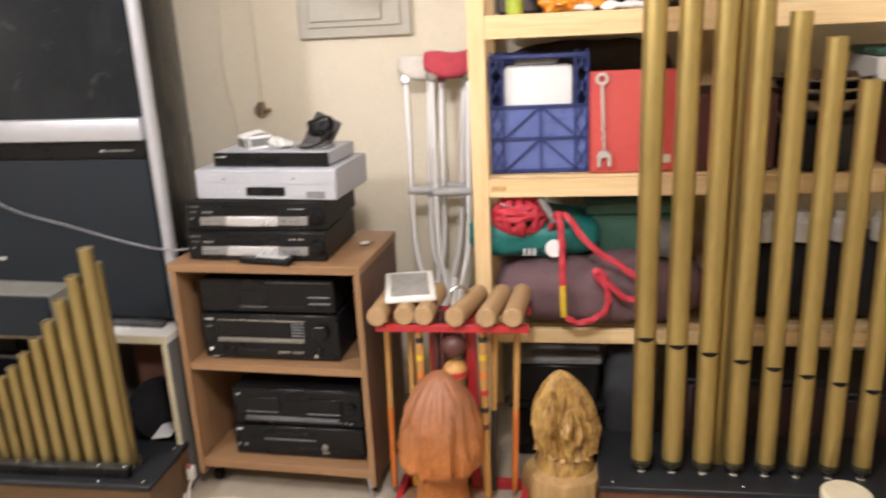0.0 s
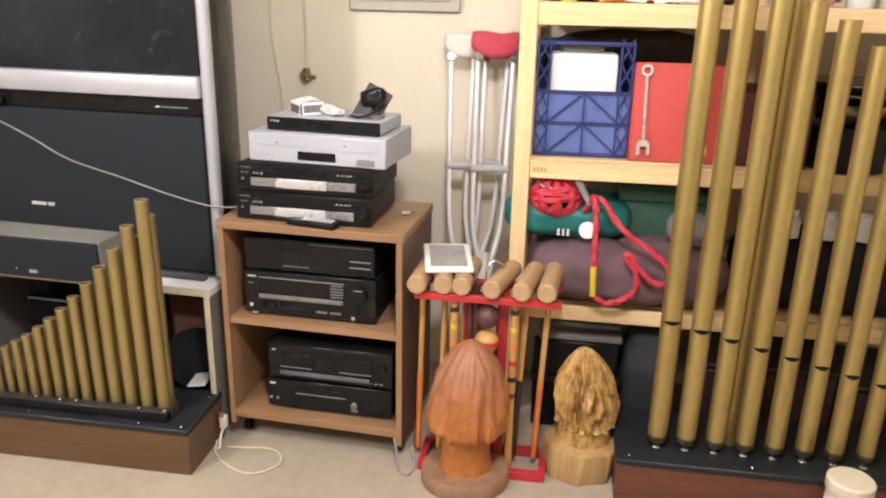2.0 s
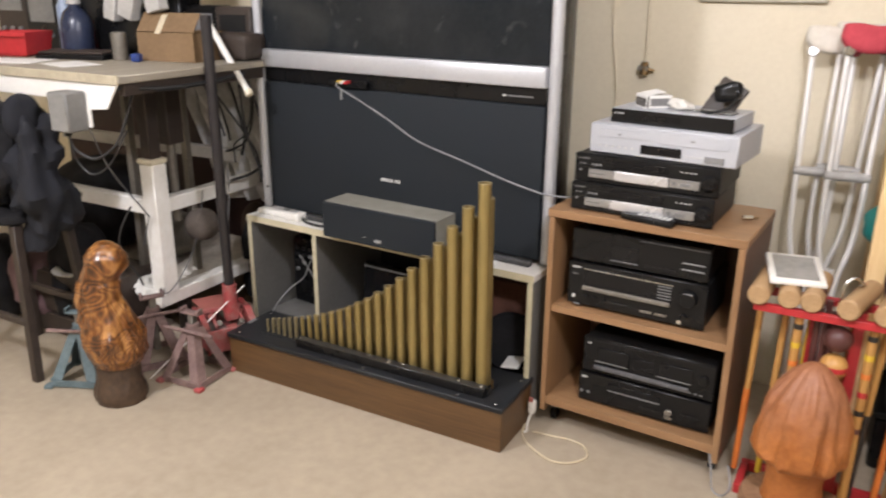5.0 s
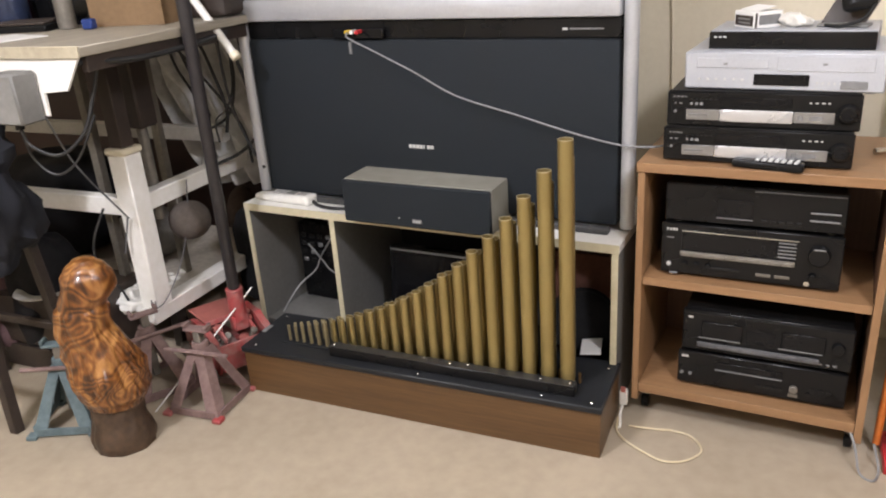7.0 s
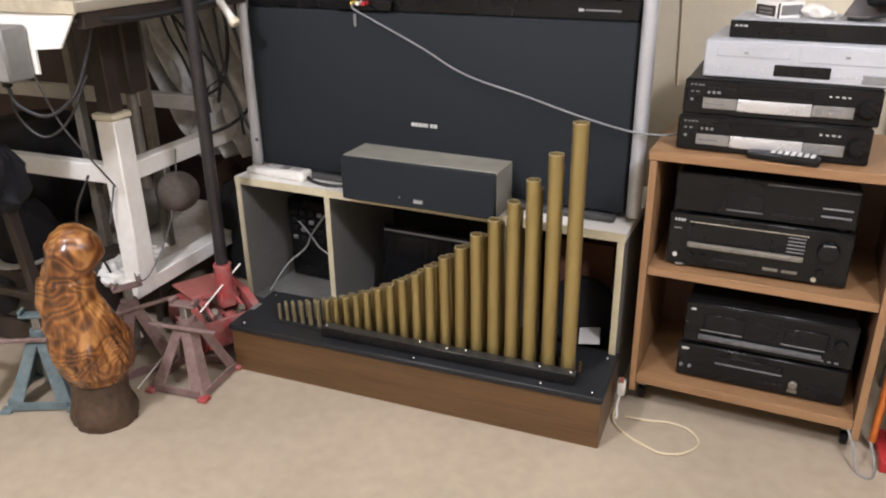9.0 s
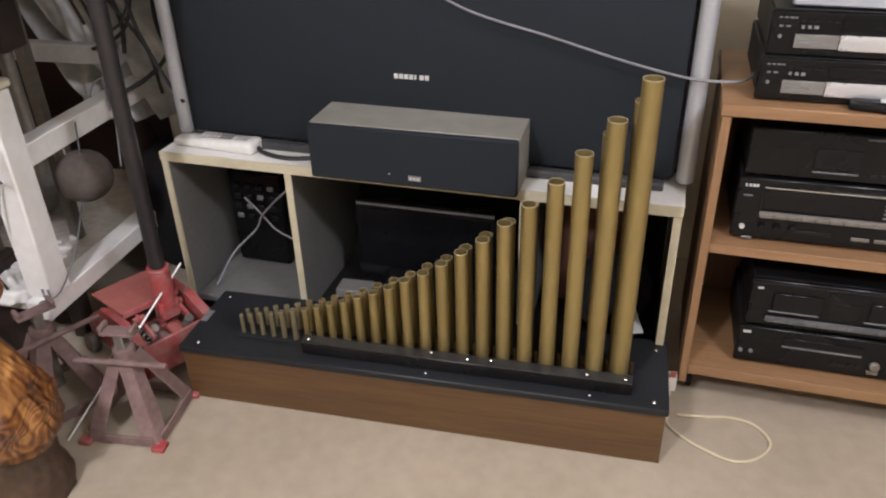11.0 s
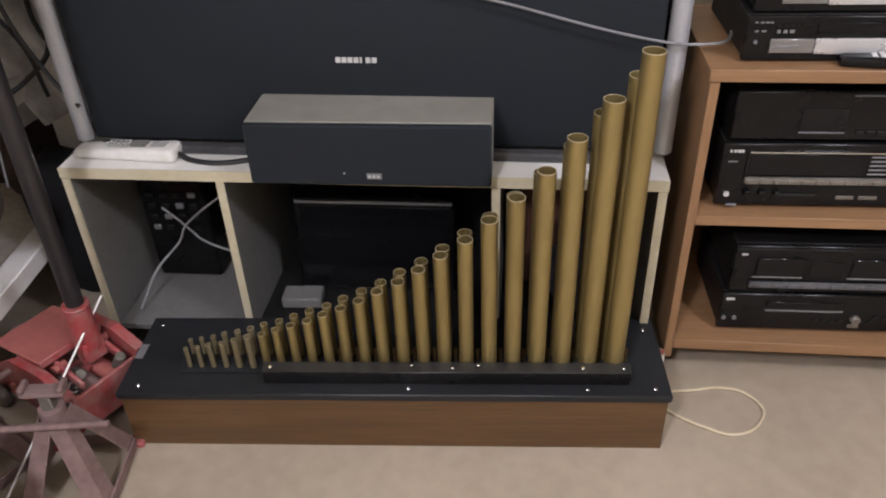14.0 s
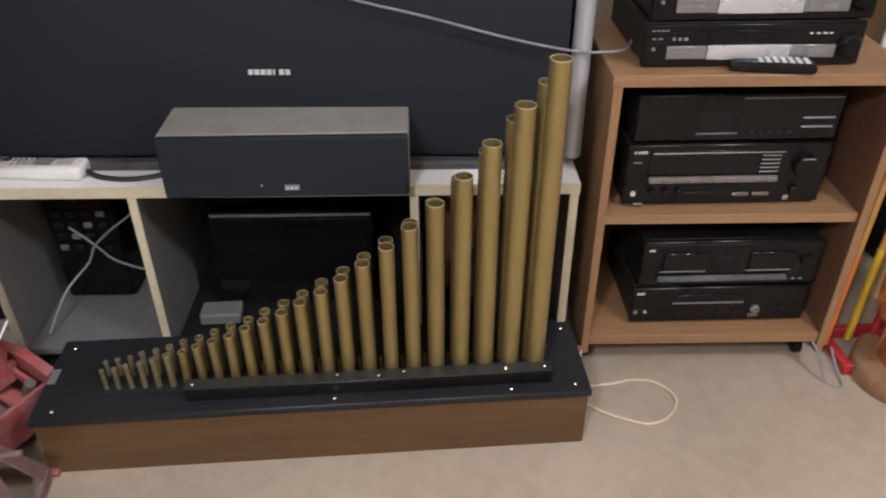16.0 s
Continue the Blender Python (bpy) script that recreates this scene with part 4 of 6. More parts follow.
# ---- shelving ----
def shelf_unit():
    t = thing("shelf_unit", "open shelf unit built of bare pine lumber", "shelf")
    for x, w in ((1.500, 0.050), (2.205, 0.075), (3.05, 0.050)):
        part("front_post", bx(x, x + w, 0.452, 0.488, 0.0, 2.1, 0.002), "pine_v", t)
        part("back_post", bx(x - 0.005, x + w - 0.005, 0.866, 0.904, 0.0, 2.1, 0.002), "pine_v", t)
    for z0, z1 in ((0.440, 0.487), (0.905, 0.960), (1.360, 1.424)):
        part("front_rail", bx(1.552, 3.10, 0.432, 0.4515, z0, z1, 0.002), "pine", t)
        part("board", bx(1.50, 3.10, 0.489, 0.865, z1 - 0.019, z1 - 0.001, 0.001), "pine", t)
        part("end_cleat", bx(1.553, 1.575, 0.489, 0.85, z0 - 0.01, z1 - 0.0195, 0.001), "pine", t)
    for i in range(4):
        part("stamp_bar", bx(1.562 + i * 0.011, 1.569 + i * 0.011, 0.4305, 0.432, 0.925, 0.940, 0), "shaftw", t)


shelf_unit()


def milk_crate():
    W, D, H = 0.292, 0.28, 0.345
    t = thing("milk_crate", "blue plastic lattice crate standing on the pine shelf", "crate", pose(1.553, 0.515, 0.961, 0, 0, 2))
    part("floor", bx(0, W, 0, D, 0, 0.008, 0.001), "crate", t)
    part("front_wall", bx(0.004, W - 0.004, 0.007, 0.010, 0.0085, 0.20, 0.001), "cratepanel", t, "thin lighter blue panel")
    part("back_wall", bx(0, W, D - 0.006, D, 0.0085, H, 0.001), "crate", t)
    for x in (0.0, W - 0.005):
        part("side_wall", bx(x, x + 0.005, 0.0105, D - 0.0065, 0.0085, H - 0.02, 0.001), "crate", t)
    def rib(x0, z0, x1, z1, w=0.004):
        d = Vector((x1 - x0, 0, z1 - z0))
        a = math.degrees(math.atan2(d.z, d.x))
        part("rib", moved(bx(0, d.length, -0.003, 0.006, -w / 2, w / 2, 0), pose(x0, 0, z0, 0, -a, 0)), "crate", t)
    for z in (0.008, 0.105, 0.200):
        rib(0, z, W, z, 0.008)
    for x in (0.004, 0.040, 0.150, W - 0.040, W - 0.004):
        rib(x, 0.004, x, 0.20 if x == 0.150 else H, 0.006)
    rib(0.04, 0.105, 0.15, 0.20)
    rib(0.15, 0.20, 0.26, 0.105)
    rib(0.04, 0.008, 0.15, 0.105)
    rib(0.15, 0.105, 0.26, 0.008)
    for a in (0.004, W - 0.040):
        for k in range(5):
            z = 0.008 + k * 0.0705
            rib(a, z, a + 0.036, z + 0.0705, 0.005)
            rib(a, z + 0.0705, a + 0.036, z, 0.004)
    rib(0, H, W, H, 0.010)
    part("rim", bx(0, W, 0.0105, 0.016, H - 0.01, H, 0.001), "crate", t)
    solo("white_paper_pack", bx(0.0, 0.205, 0.0, 0.10, 0.0, 0.305, 0.014, 2), "paper", "white paper pack standing in the crate", "paper pack", pose(1.595, 0.535, 0.971, 0, 0, 2))
    solo("grey_tray", bx(0.0, 0.13, 0.0, 0.09, 0.0, 0.03, 0.006), "rubber", "grey tray lying over the crate contents", "tray", pose(1.625, 0.55, 1.2765, 0, 0, 3))


milk_crate()


def binder():
    t = thing("red_binder", "red vinyl ring binder standing on the pine shelf", "binder", pose(1.852, 0.500, 0.962, 0, 0, 2))
    part("front_cover", bx(0.0, 0.255, 0.0, 0.004, 0.0, 0.292, 0.002), "redbind", t)
    part("back_cover", bx(0.0, 0.255, 0.050, 0.054, 0.0, 0.292, 0.002), "redbind", t)
    part("spine", bx(-0.0045, -0.0005, 0.0, 0.054, 0.0, 0.292, 0.001), "redbind", t)
    part("pages", bx(0.004, 0.245, 0.0045, 0.0495, 0.006, 0.285, 0.001), "paper", t)
    part("sticker", bx(0.205, 0.228, -0.002, -0.0003, 0.025, 0.05, 0), "tape", t)
    w = thing("wrench", "chrome combination wrench leaning on the red binder", "wrench", pose(1.880, 0.4945, 1.2565, 2, 178, 0))
    part("shaft", bx(-0.0045, 0.0045, -0.004, 0.002, 0.035, 0.235, 0.002), "wrenchsteel", w)
    ring = lambda r, y: [(r * math.cos(a), y, 0.021 + r * math.sin(a)) for a in (2 * math.pi * i / 18 for i in range(18))]
    part("ring_end", loft([ring(0.018, -0.005), ring(0.018, 0.002), ring(0.010, 0.002), ring(0.010, -0.005), ring(0.018, -0.005)], False, False), "wrenchsteel", w)
    part("open_end", join(bx(-0.020, -0.009, -0.005, 0.002, 0.236, 0.275, 0.002), bx(0.009, 0.020, -0.005, 0.002, 0.236, 0.275, 0.002), bx(-0.014, 0.014, -0.005, 0.002, 0.228, 0.248, 0.002)), "wrenchsteel", w)


binder()


def shelf_goods():
    solo("rolled_blanket", soft_block(1.56, 2.20, 0.405, 0.80, 0.488, 0.700, 3.2, 0.014, 8, 34, 1), "purple", "plum-grey rolled blanket bulging over the shelf edge", "blanket")
    solo("teal_bag", soft_block(1.475, 1.88, 0.47, 0.75, 0.690, 0.830, 3.0, 0.016, 11, 28, 2), "teal", "teal nylon bag lying on the rolled blanket", "bag")
    solo("round_tag", lathe([(0.001, 0.0), (0.027, 0.0), (0.027, 0.003), (0.001, 0.004)], 22), "paper", "round white tag hanging on the teal bag", "tag", pose(1.742, 0.452, 0.742, 82, 0, 0))
    for i in range(3):
        solo("bag_print", bx(0, 0.008, 0, 0.002, 0, 0.022, 0), "bar", "pale printed bar on the teal bag", "print", pose(1.648 + i * 0.015, 0.462, 0.716, -6, 0, 0))
    coil = []
    for i in range(210):
        a = i * 0.42
        p = i * 0.045
        if i < 110:
            q = Vector((math.cos(a) * math.cos(p), math.cos(a) * math.sin(p), math.sin(a)))
        else:
            q = Vector((math.cos(a), math.sin(a) * math.cos(p * 1.7), math.sin(a) * math.sin(p * 1.7)))
        k = 0.92 + 0.14 * noise.noise(Vector((i * 0.31, 2.0, 0)))
        coil.append((1.637 + 0.080 * k * q.x, 0.490 + 0.055 * k * q.y, 0.838 + 0.062 * k * q.z))
    r = thing("rope_coil", "coil of red braided rope on the teal bag", "rope")
    part("coil", hose(coil, 0.0105, 8, 3, 0.9), "rope", r)
    part("hanging_end", hose([(1.73, 0.47, 0.80), (1.752, 0.43, 0.856), (1.763, 0.405, 0.80), (1.766, 0.388, 0.72), (1.767, 0.378, 0.645)], 0.0095, 8, 10, 0.9), "rope", r)
    part("rope_tip", rod((1.767, 0.378, 0.650), (1.770, 0.374, 0.552), 0.0105, seg=10, b=0.001), "yellowpaint", r, "yellow taped rope end")
    part("loose_loop", hose([(1.74, 0.46, 0.84), (1.78, 0.43, 0.845), (1.846, 0.40, 0.766), (1.93, 0.385, 0.71), (1.985, 0.378, 0.665), (2.0, 0.376, 0.61), (1.95, 0.374, 0.612), (1.90, 0.374, 0.655), (1.878, 0.376, 0.690), (1.86, 0.380, 0.688), (1.895, 0.374, 0.64), (1.895, 0.374, 0.58), (1.86, 0.378, 0.545), (1.812, 0.378, 0.530), (1.775, 0.378, 0.548)], 0.0095, 8, 8, 0.9), "rope", r)
    part("grip", rod((1.70, 0.455, 0.90), (1.745, 0.448, 0.825), 0.011, seg=12, b=0.002), "rubber", r)
    for i in range(3):
        part("buckle", rod((1.585 + i * 0.03, 0.445, 0.885 - 0.008 * i), (1.60 + i * 0.03, 0.442, 0.875 - 0.008 * i), 0.004, seg=8), "chrome", r)
    t = thing("green_bin", "dark green plastic bin with a lid behind the bag", "bin", pose(1.845, 0.58, 0.488))
    part("body", bx(0, 0.30, 0, 0.25, 0, 0.325, 0.01), "greenbox", t)
    part("lid", bx(-0.008, 0.308, -0.008, 0.258, 0.3255, 0.36, 0.006), "greenbox", t)
    solo("grey_bundle", soft_block(1.99, 2.16, 0.46, 0.60, 0.69, 0.80, 2.4, 0.012, 14, 16, 8), "greyroll", "small grey cloth bundle", "bundle")
    solo("dark_coat", soft_block(1.57, 2.12, 0.80, 0.862, 0.961, 1.335, 4.5, 0.012, 9, 22, 12), "darksteel", "dark folded coat behind the crate and binder", "coat")
    # upper shelf
    solo("lime_cup", lathe([(0.0, 0), (0.024, 0.0), (0.027, 0.078), (0.025, 0.078), (0.022, 0.004)], 20), "lime", "lime green plastic cup on the top shelf", "cup", pose(1.635, 0.475, 1.424))
    solo("snack_bag", soft_block(1.675, 1.83, 0.50, 0.64, 1.424, 1.68, 2.4, 0.045, 17, 34, 4), "orangebag", "crumpled dark red and orange foil bag", "bag")
    solo("orange_wrapper", soft_block(1.71, 1.89, 0.435, 0.52, 1.424, 1.485, 2.2, 0.03, 26, 26, 6), mat("yellow_foil", (0.80, 0.36, 0.03), (0.7, 0.16, 0.02), rough=0.3, scale=20, bump=0.4), "crumpled yellow-orange wrapper on the shelf edge", "wrapper")
    for x, s in ((1.79, 0), (1.87, 5), (1.93, 9)):
        solo("tissue_scrap", soft_block(x, x + 0.07, 0.435, 0.475, 1.424, 1.445, 2.2, 0.008, 40, 10, s), "paper", "scrap of crumpled white tissue", "tissue")
    t = thing("black_machine", "black round-bodied machine on the top shelf", "machine", pose(1.985, 0.60, 1.424))
    part("body", lathe([(0.085, 0), (0.10, 0.02), (0.10, 0.09), (0.075, 0.13), (0.06, 0.20), (0.06, 0.32)], 24), "blackp", t)
    for i in range(3):
        part("trim_ring", lathe([(0.104, 0.03 + i * 0.03), (0.106, 0.034 + i * 0.03), (0.104, 0.038 + i * 0.03)], 24), "blackm", t)
    t = thing("dark_case", "dark brown case at the back of the top shelf", "case", pose(1.565, 0.70, 1.424))
    part("body", bx(0, 0.58, 0, 0.15, 0, 0.42, 0.01), "darksteel", t)
    part("handle", rod((0.20, -0.01, 0.30), (0.38, -0.01, 0.30), 0.01, seg=10), "blackp", t)
    t = thing("white_bottle", "tall white plastic bottle on the top shelf", "bottle", pose(2.44, 0.50, 1.424))
    part("body", lathe([(0.034, 0), (0.036, 0.01), (0.036, 0.17), (0.016, 0.20), (0.016, 0.22)], 20), "whitep", t)
    part("cap", lathe([(0.018, 0.221), (0.018, 0.25), (0.012, 0.252)], 16), "redpaint", t)
    solo("foil_bundle", soft_block(2.33, 2.42, 0.47, 0.55, 1.424, 1.60, 2.0, 0.03, 26, 16, 7), mat("crumpled_pink_foil", (0.5, 0.08, 0.12), (0.55, 0.3, 0.28), rough=0.4, scale=30), "crumpled pink foil bundle", "bundle")
    solo("white_carton", bx(0, 0.22, 0, 0.15, 0, 0.24, 0.004), "paper", "plain white carton on the top shelf", "carton", pose(2.52, 0.50, 1.424, 0, 0, 6))
    # behind the tall pipes
    t = thing("steel_bowl_stack", "shiny steel bowls stacked on the pine shelf", "bowls", pose(2.50, 0.58, 0.960))
    for i in range(3):
        part("bowl", lathe([(0.06, 0.13 + i * 0.03), (0.10, 0.15 + i * 0.03), (0.14, 0.20 + i * 0.03), (0.143, 0.20 + i * 0.03), (0.10, 0.145 + i * 0.03)], 28), "chrome", t)
    part("pot", lathe([(0.12, 0), (0.125, 0.01), (0.125, 0.129), (0.11, 0.130)], 28), "blackm", t)
    solo("maroon_box", bx(0, 0.24, 0, 0.30, 0, 0.22, 0.006), "brownpaint", "dark maroon box on the pine shelf", "box", pose(2.13, 0.50, 0.960))
    solo("maroon_box", bx(0, 0.30, 0, 0.30, 0, 0.24, 0.006), "brownpaint", "dark maroon box on the pine shelf", "box", pose(2.68, 0.50, 0.960))
    t = thing("green_lid_tub", "cloudy plastic tub with a green lid", "tub", pose(2.62, 0.50, 1.201))
    part("body", bx(0, 0.30, 0, 0.22, 0, 0.07, 0.008), "glasslike", t)
    part("lid", bx(-0.006, 0.306, -0.006, 0.226, 0.0705, 0.09, 0.004), "greenbox", t)
    solo("dark_duffel", soft_block(2.22, 2.95, 0.47, 0.80, 0.488, 0.74, 3, 0.02, 9, 24, 5), "dark", "dark cloth duffel on the lower shelf", "bag")
    for i, x in enumerate((2.36, 2.47, 2.58, 2.69)):
        solo("glass_jar", lathe([(0.030, 0), (0.032, 0.006), (0.032, 0.06), (0.022, 0.07), (0.024, 0.09)], 16), "glasslike", "small cloudy jar standing on the duffel", "jar", pose(x, 0.53, 0.742))
    # under the lowest shelf
    for x, z, w, h, c in ((1.60, 0, 0.30, 0.20, "blackp"), (1.62, 0.2, 0.26, 0.16, "blackm"), (2.16, 0.0, 0.42, 0.30, "maroon"), (2.62, 0.0, 0.40, 0.26, "maroon")):
        t = thing("storage_bin", "black plastic storage bin under the lowest shelf", "bin", pose(x, 0.50, z), "bins under the shelf")
        part("body", bx(0, w, 0, 0.32, 0, h - 0.022, 0.01), c, t)
        part("lid", bx(-0.008, w + 0.008, -0.008, 0.328, h - 0.0215, h, 0.005), "blackm" if z == 0 else "rubber", t)
    t = thing("dark_loudspeaker", "dark grey rounded loudspeaker under the shelf", "speaker", pose(1.985, 0.50, 0))
    part("cabinet", soft_block(-0.085, 0.085, -0.04, 0.16, 0.0, 0.40, 4, 0.002, 6, 20, 1), mat("charcoal_cloth", (0.04, 0.043, 0.045), rough=0.85, fine=200), t)
    part("base_strip", bx(-0.075, 0.075, -0.046, -0.042, 0.02, 0.05, 0), "blackm", t)


shelf_goods()


# ---- crutches ----
def crutch(m, pad, label):
    t = thing("crutch", label, "crutch", m, "crutches against the wall")
    for s in (-1, 1):
        part("shaft", hose([(s * 0.060, 0, 1.27), (s * 0.056, 0, 1.0), (s * 0.054, 0, 0.80), (s * 0.046, 0, 0.66), (s * 0.022, 0, 0.54), (s * 0.014, 0, 0.40)], 0.0090, 10, 8), "alu", t)
        part("joint", rod((s * 0.060, -0.018, 1.25), (s * 0.060, 0.018, 1.25), 0.016, seg=14, b=0.002), "chrome", t)
    part("leg", rod((0, 0, 0.03), (0, 0, 0.58), 0.012, seg=12), "alu", t)
    part("tip", lathe([(0.022, 0.0), (0.022, 0.02), (0.015, 0.05)], 16), "rubber", t)
    part("hand_grip", rod((-0.066, 0, 0.875), (0.066, 0, 0.875), 0.015, seg=14, b=0.004), "pale_grey", t, "pale grey foam hand grip")
    bm = soft_block(-0.085, 0.085, -0.028, 0.028, 1.262, 1.345, 3.5, 0.004, 20, 20, 2)
    for v in bm.verts:
        v.co.z -= 0.018 * (1 - (v.co.x / 0.085) ** 2)
    part("underarm_pad", bm, pad, t, "padded underarm rest")
    return t


crutch(pose(1.325, 0.60, 0, -10, 0.5, 8), "foam", "aluminium crutch with an off-white underarm pad")
crutch(pose(1.40, 0.585, 0, -6.5, 2.0, 14), "redcloth", "aluminium crutch with a faded red pad")
crutch(pose(1.345, 0.69, 0, -6, 2.2, 4), "foam", "aluminium crutch with an off-white underarm pad")


# ---- croquet set ----
def croquet():
    r = thing("croquet_rack", "red wooden rack holding a croquet set", "rack", pose(1.46, 0.235, 0))
    for y in (-0.075, 0.060):
        part("rail", bx(-0.215, 0.215, y, y + 0.018, 0.585, 0.607, 0.002), "redpaint", r)
    for x in (-0.06, 0.045):
        part("upright", bx(x - 0.015, x + 0.015, -0.012, 0.012, 0.03, 0.606, 0.002), "redpaint", r)
    for y in (-0.075, 0.060):
        part("foot_rail", bx(-0.20, 0.20, y, y + 0.02, 0.0, 0.032, 0.002), "redpaint", r)
    for x in (-0.2, 0.18):
        part("cross_foot", bx(x, x + 0.022, -0.054, 0.0595, 0.004, 0.03, 0.002), "redpaint", r)
    bands = ("orangepaint", "yellowpaint", "redpaint", "greenpaint", "blackpaint", "orangepaint")
    spots = ((1.258, 0.0, 2), (1.325, 0.012, -3), (1.390, 0.012, 3), (1.497, 0.0, 14), (1.575, 0.0, 9), (1.640, 0.005, 5))
    for i, (x, dy, turn) in enumerate(spots):
        m = thing("croquet_mallet", "wooden croquet mallet hanging head up in the red rack", "mallet", pose(x, 0.245 + dy, 0.636, 0, 0, -turn), "croquet mallets")
        h = part("head", rod((0, -0.105, 0), (0, 0.105, 0), 0.0285, seg=24, b=0.004), "maple", m)
        part("shaft", rod((0, 0, -0.03), (-0.012 if i < 3 else -0.02, 0.0, -0.60), 0.0095, 0.0085, seg=12), ("shaftw", "shaftw", "yellowpaint", "shaftw", "shaftw", "shaftw")[i], m)
        part("painted_end", rod((-0.007 if i < 3 else -0.011, 0, -0.33), (-0.0121 if i < 3 else -0.0201, 0, -0.603), 0.0102, 0.0094, seg=12), bands[i], m, "painted shaft end")
    for k, (x, y) in enumerate(((1.362, 0.19), (1.542, 0.20))):
        s = thing("goal_stake", "striped wooden croquet stake in the rack", "stake", pose(x, y, 0.02), "croquet stakes")
        part("stake", rod((0, 0, 0), (0, 0, 0.575), 0.0125, seg=12), "shaftw", s)
        for j, c in enumerate(("blackpaint", "yellowpaint", "orangepaint", "redpaint", "blackpaint", "brownpaint")):
            z = 0.54 - j * 0.055
            part("stripe", rod((0, 0, z - 0.016), (0, 0, z), 0.0131, seg=12), c, s)
    for i, x in enumerate((1.405, 1.425, 1.444)):
        solo("wicket_rod", rod((x, 0.215, 0.02), (x + 0.002, 0.215, 0.66 - 0.03 * i), 0.010, seg=10), "brownpaint", "dark painted wicket rod standing in the rack", "wickets", group="wickets")
    for z, c in ((0.535, "brownpaint"), (0.455, "shaftw"), (0.375, "greenpaint")):
        b = thing("croquet_ball", "painted wooden croquet ball held in the rack", "ball", pose(1.462, 0.19, z), "croquet balls")
        bm = bmesh.new()
        bmesh.ops.create_uvsphere(bm, u_segments=24, v_segments=14, radius=0.036)
        part("ball", bm, c, b)
        if c == "shaftw":
            part("stripe", rod((0, 0, -0.007), (0, 0, 0.007), 0.0363, seg=26), "redpaint", b)
    part("ball_peg", rod((0.002, -0.012, 0.02), (0.002, -0.012, 0.34), 0.012, seg=10), "brownpaint", r)
    solo("bent_wire", hose([(1.452, 0.20, 0.60), (1.455, 0.21, 0.68), (1.478, 0.22, 0.70), (1.50, 0.25, 0.675), (1.49, 0.27, 0.665)], 0.004), "chrome", "bent bright wire resting on the mallets", "wire")
    g = thing("small_tablet", "white framed tablet lying on the mallet heads", "tablet", pose(1.325, 0.285, 0.674, 5, 0, 12))
    part("frame", bx(-0.072, 0.072, -0.098, 0.098, -0.004, 0.010, 0.005, 2), "whitep", g)
    part("screen", bx(-0.055, 0.055, -0.078, 0.078, 0.0102, 0.0112, 0), mat("grey_display", (0.30, 0.29, 0.27), rough=0.15, bump=0), g)


croquet()


# ---- carvings ----
def carved_cap():
    def bend(a, z, r):
        groove = 1.0
        c = Vector((math.cos(a), math.sin(a), 0))
        if 0.178 < z < 0.48:
            w = noise.noise(c * 1.4 + Vector((0, 0, z * 6)))
            ridge = 1 - abs(noise.noise(c * 3.4 + Vector((3, w, z * 5)))) * 2
            groove = 1 + 0.15 * ridge * (1.0 - z) - 0.085 + 0.055 * noise.noise(c * 7 + Vector((0, 0, z * 16)))
            if z < 0.215:
                z += 0.018 * noise.noise(c * 4 + Vector((5, 0, 0)))
        elif z > 0.052:
            groove = 1 + 0.07 * noise.noise(c * 3 + Vector((0, 0, z * 20)))
        lean = 0.02 * max(0, z - 0.1)
        return (r * groove * math.cos(a) + lean, r * groove * math.sin(a) * 0.95, z)
    prof = [(0.135, 0), (0.138, 0.012), (0.136, 0.042), (0.13, 0.050), (0.082, 0.052), (0.078, 0.07), (0.074, 0.11), (0.077, 0.15), (0.084, 0.175), (0.108, 0.182), (0.122, 0.20)]
    n = 34
    for i in range(1, n + 1):
        u = i / n
        prof.append((0.120 * (1 - u ** 2.7) ** 0.66 + 0.003, 0.20 + 0.275 * u))
    bm = lathe(prof, 96, bend)
    ob = solo("wood_carving", bm, "cap", "orange stained wooden carving with a pointed grooved cap on a slab", "carving", pose(1.415, 0.145, 0, 0, 0, 20))
    ob.data.materials.append(M["slab"])
    for p in ob.data.polygons:
        p.material_index = 1 if p.center.z < 0.0515 else 0


carved_cap()


def carved_curls():
    def bend(a, z, r):
        k = 1.0
        if z > 0.165:
            w = noise.noise(Vector((math.cos(a) * 3.0, math.sin(a) * 3.0, z * 7 + 3)))
            k = 1 + 0.12 * math.sin(11 * a + 10 * w + 14 * z) + 0.05 * math.sin(23 * a - 12 * w) + 0.08 * w - 0.03
        elif z < 0.112:
            k = 0.97 / math.cos((a % (math.pi / 4)) - math.pi / 8) + 0.04 * noise.noise(Vector((math.cos(a) * 2, math.sin(a) * 2, z * 6)))
        return (r * k * math.cos(a) + 0.01 * math.sin(z * 9), r * k * math.sin(a), z)
    prof = [(0.118, 0), (0.121, 0.01), (0.120, 0.09), (0.116, 0.100), (0.088, 0.113), (0.084, 0.135), (0.080, 0.158), (0.088, 0.168)]
    n = 36
    for i in range(1, n + 1):
        u = i / n
        prof.append((0.089 * math.sin(math.pi * (0.30 + 0.70 * u)) ** 0.62 + 0.002 if u < 1 else 0.004, 0.168 + 0.250 * u))
    ob = solo("wood_carving", lathe(prof, 110, bend), "goldw", "golden wooden carving of wavy strands on a log base", "carving", pose(1.765, 0.285, 0))
    ob.data.materials.append(M["palelog"])
    for p in ob.data.polygons:
        p.material_index = 1 if p.center.z < 0.112 else 0


carved_curls()


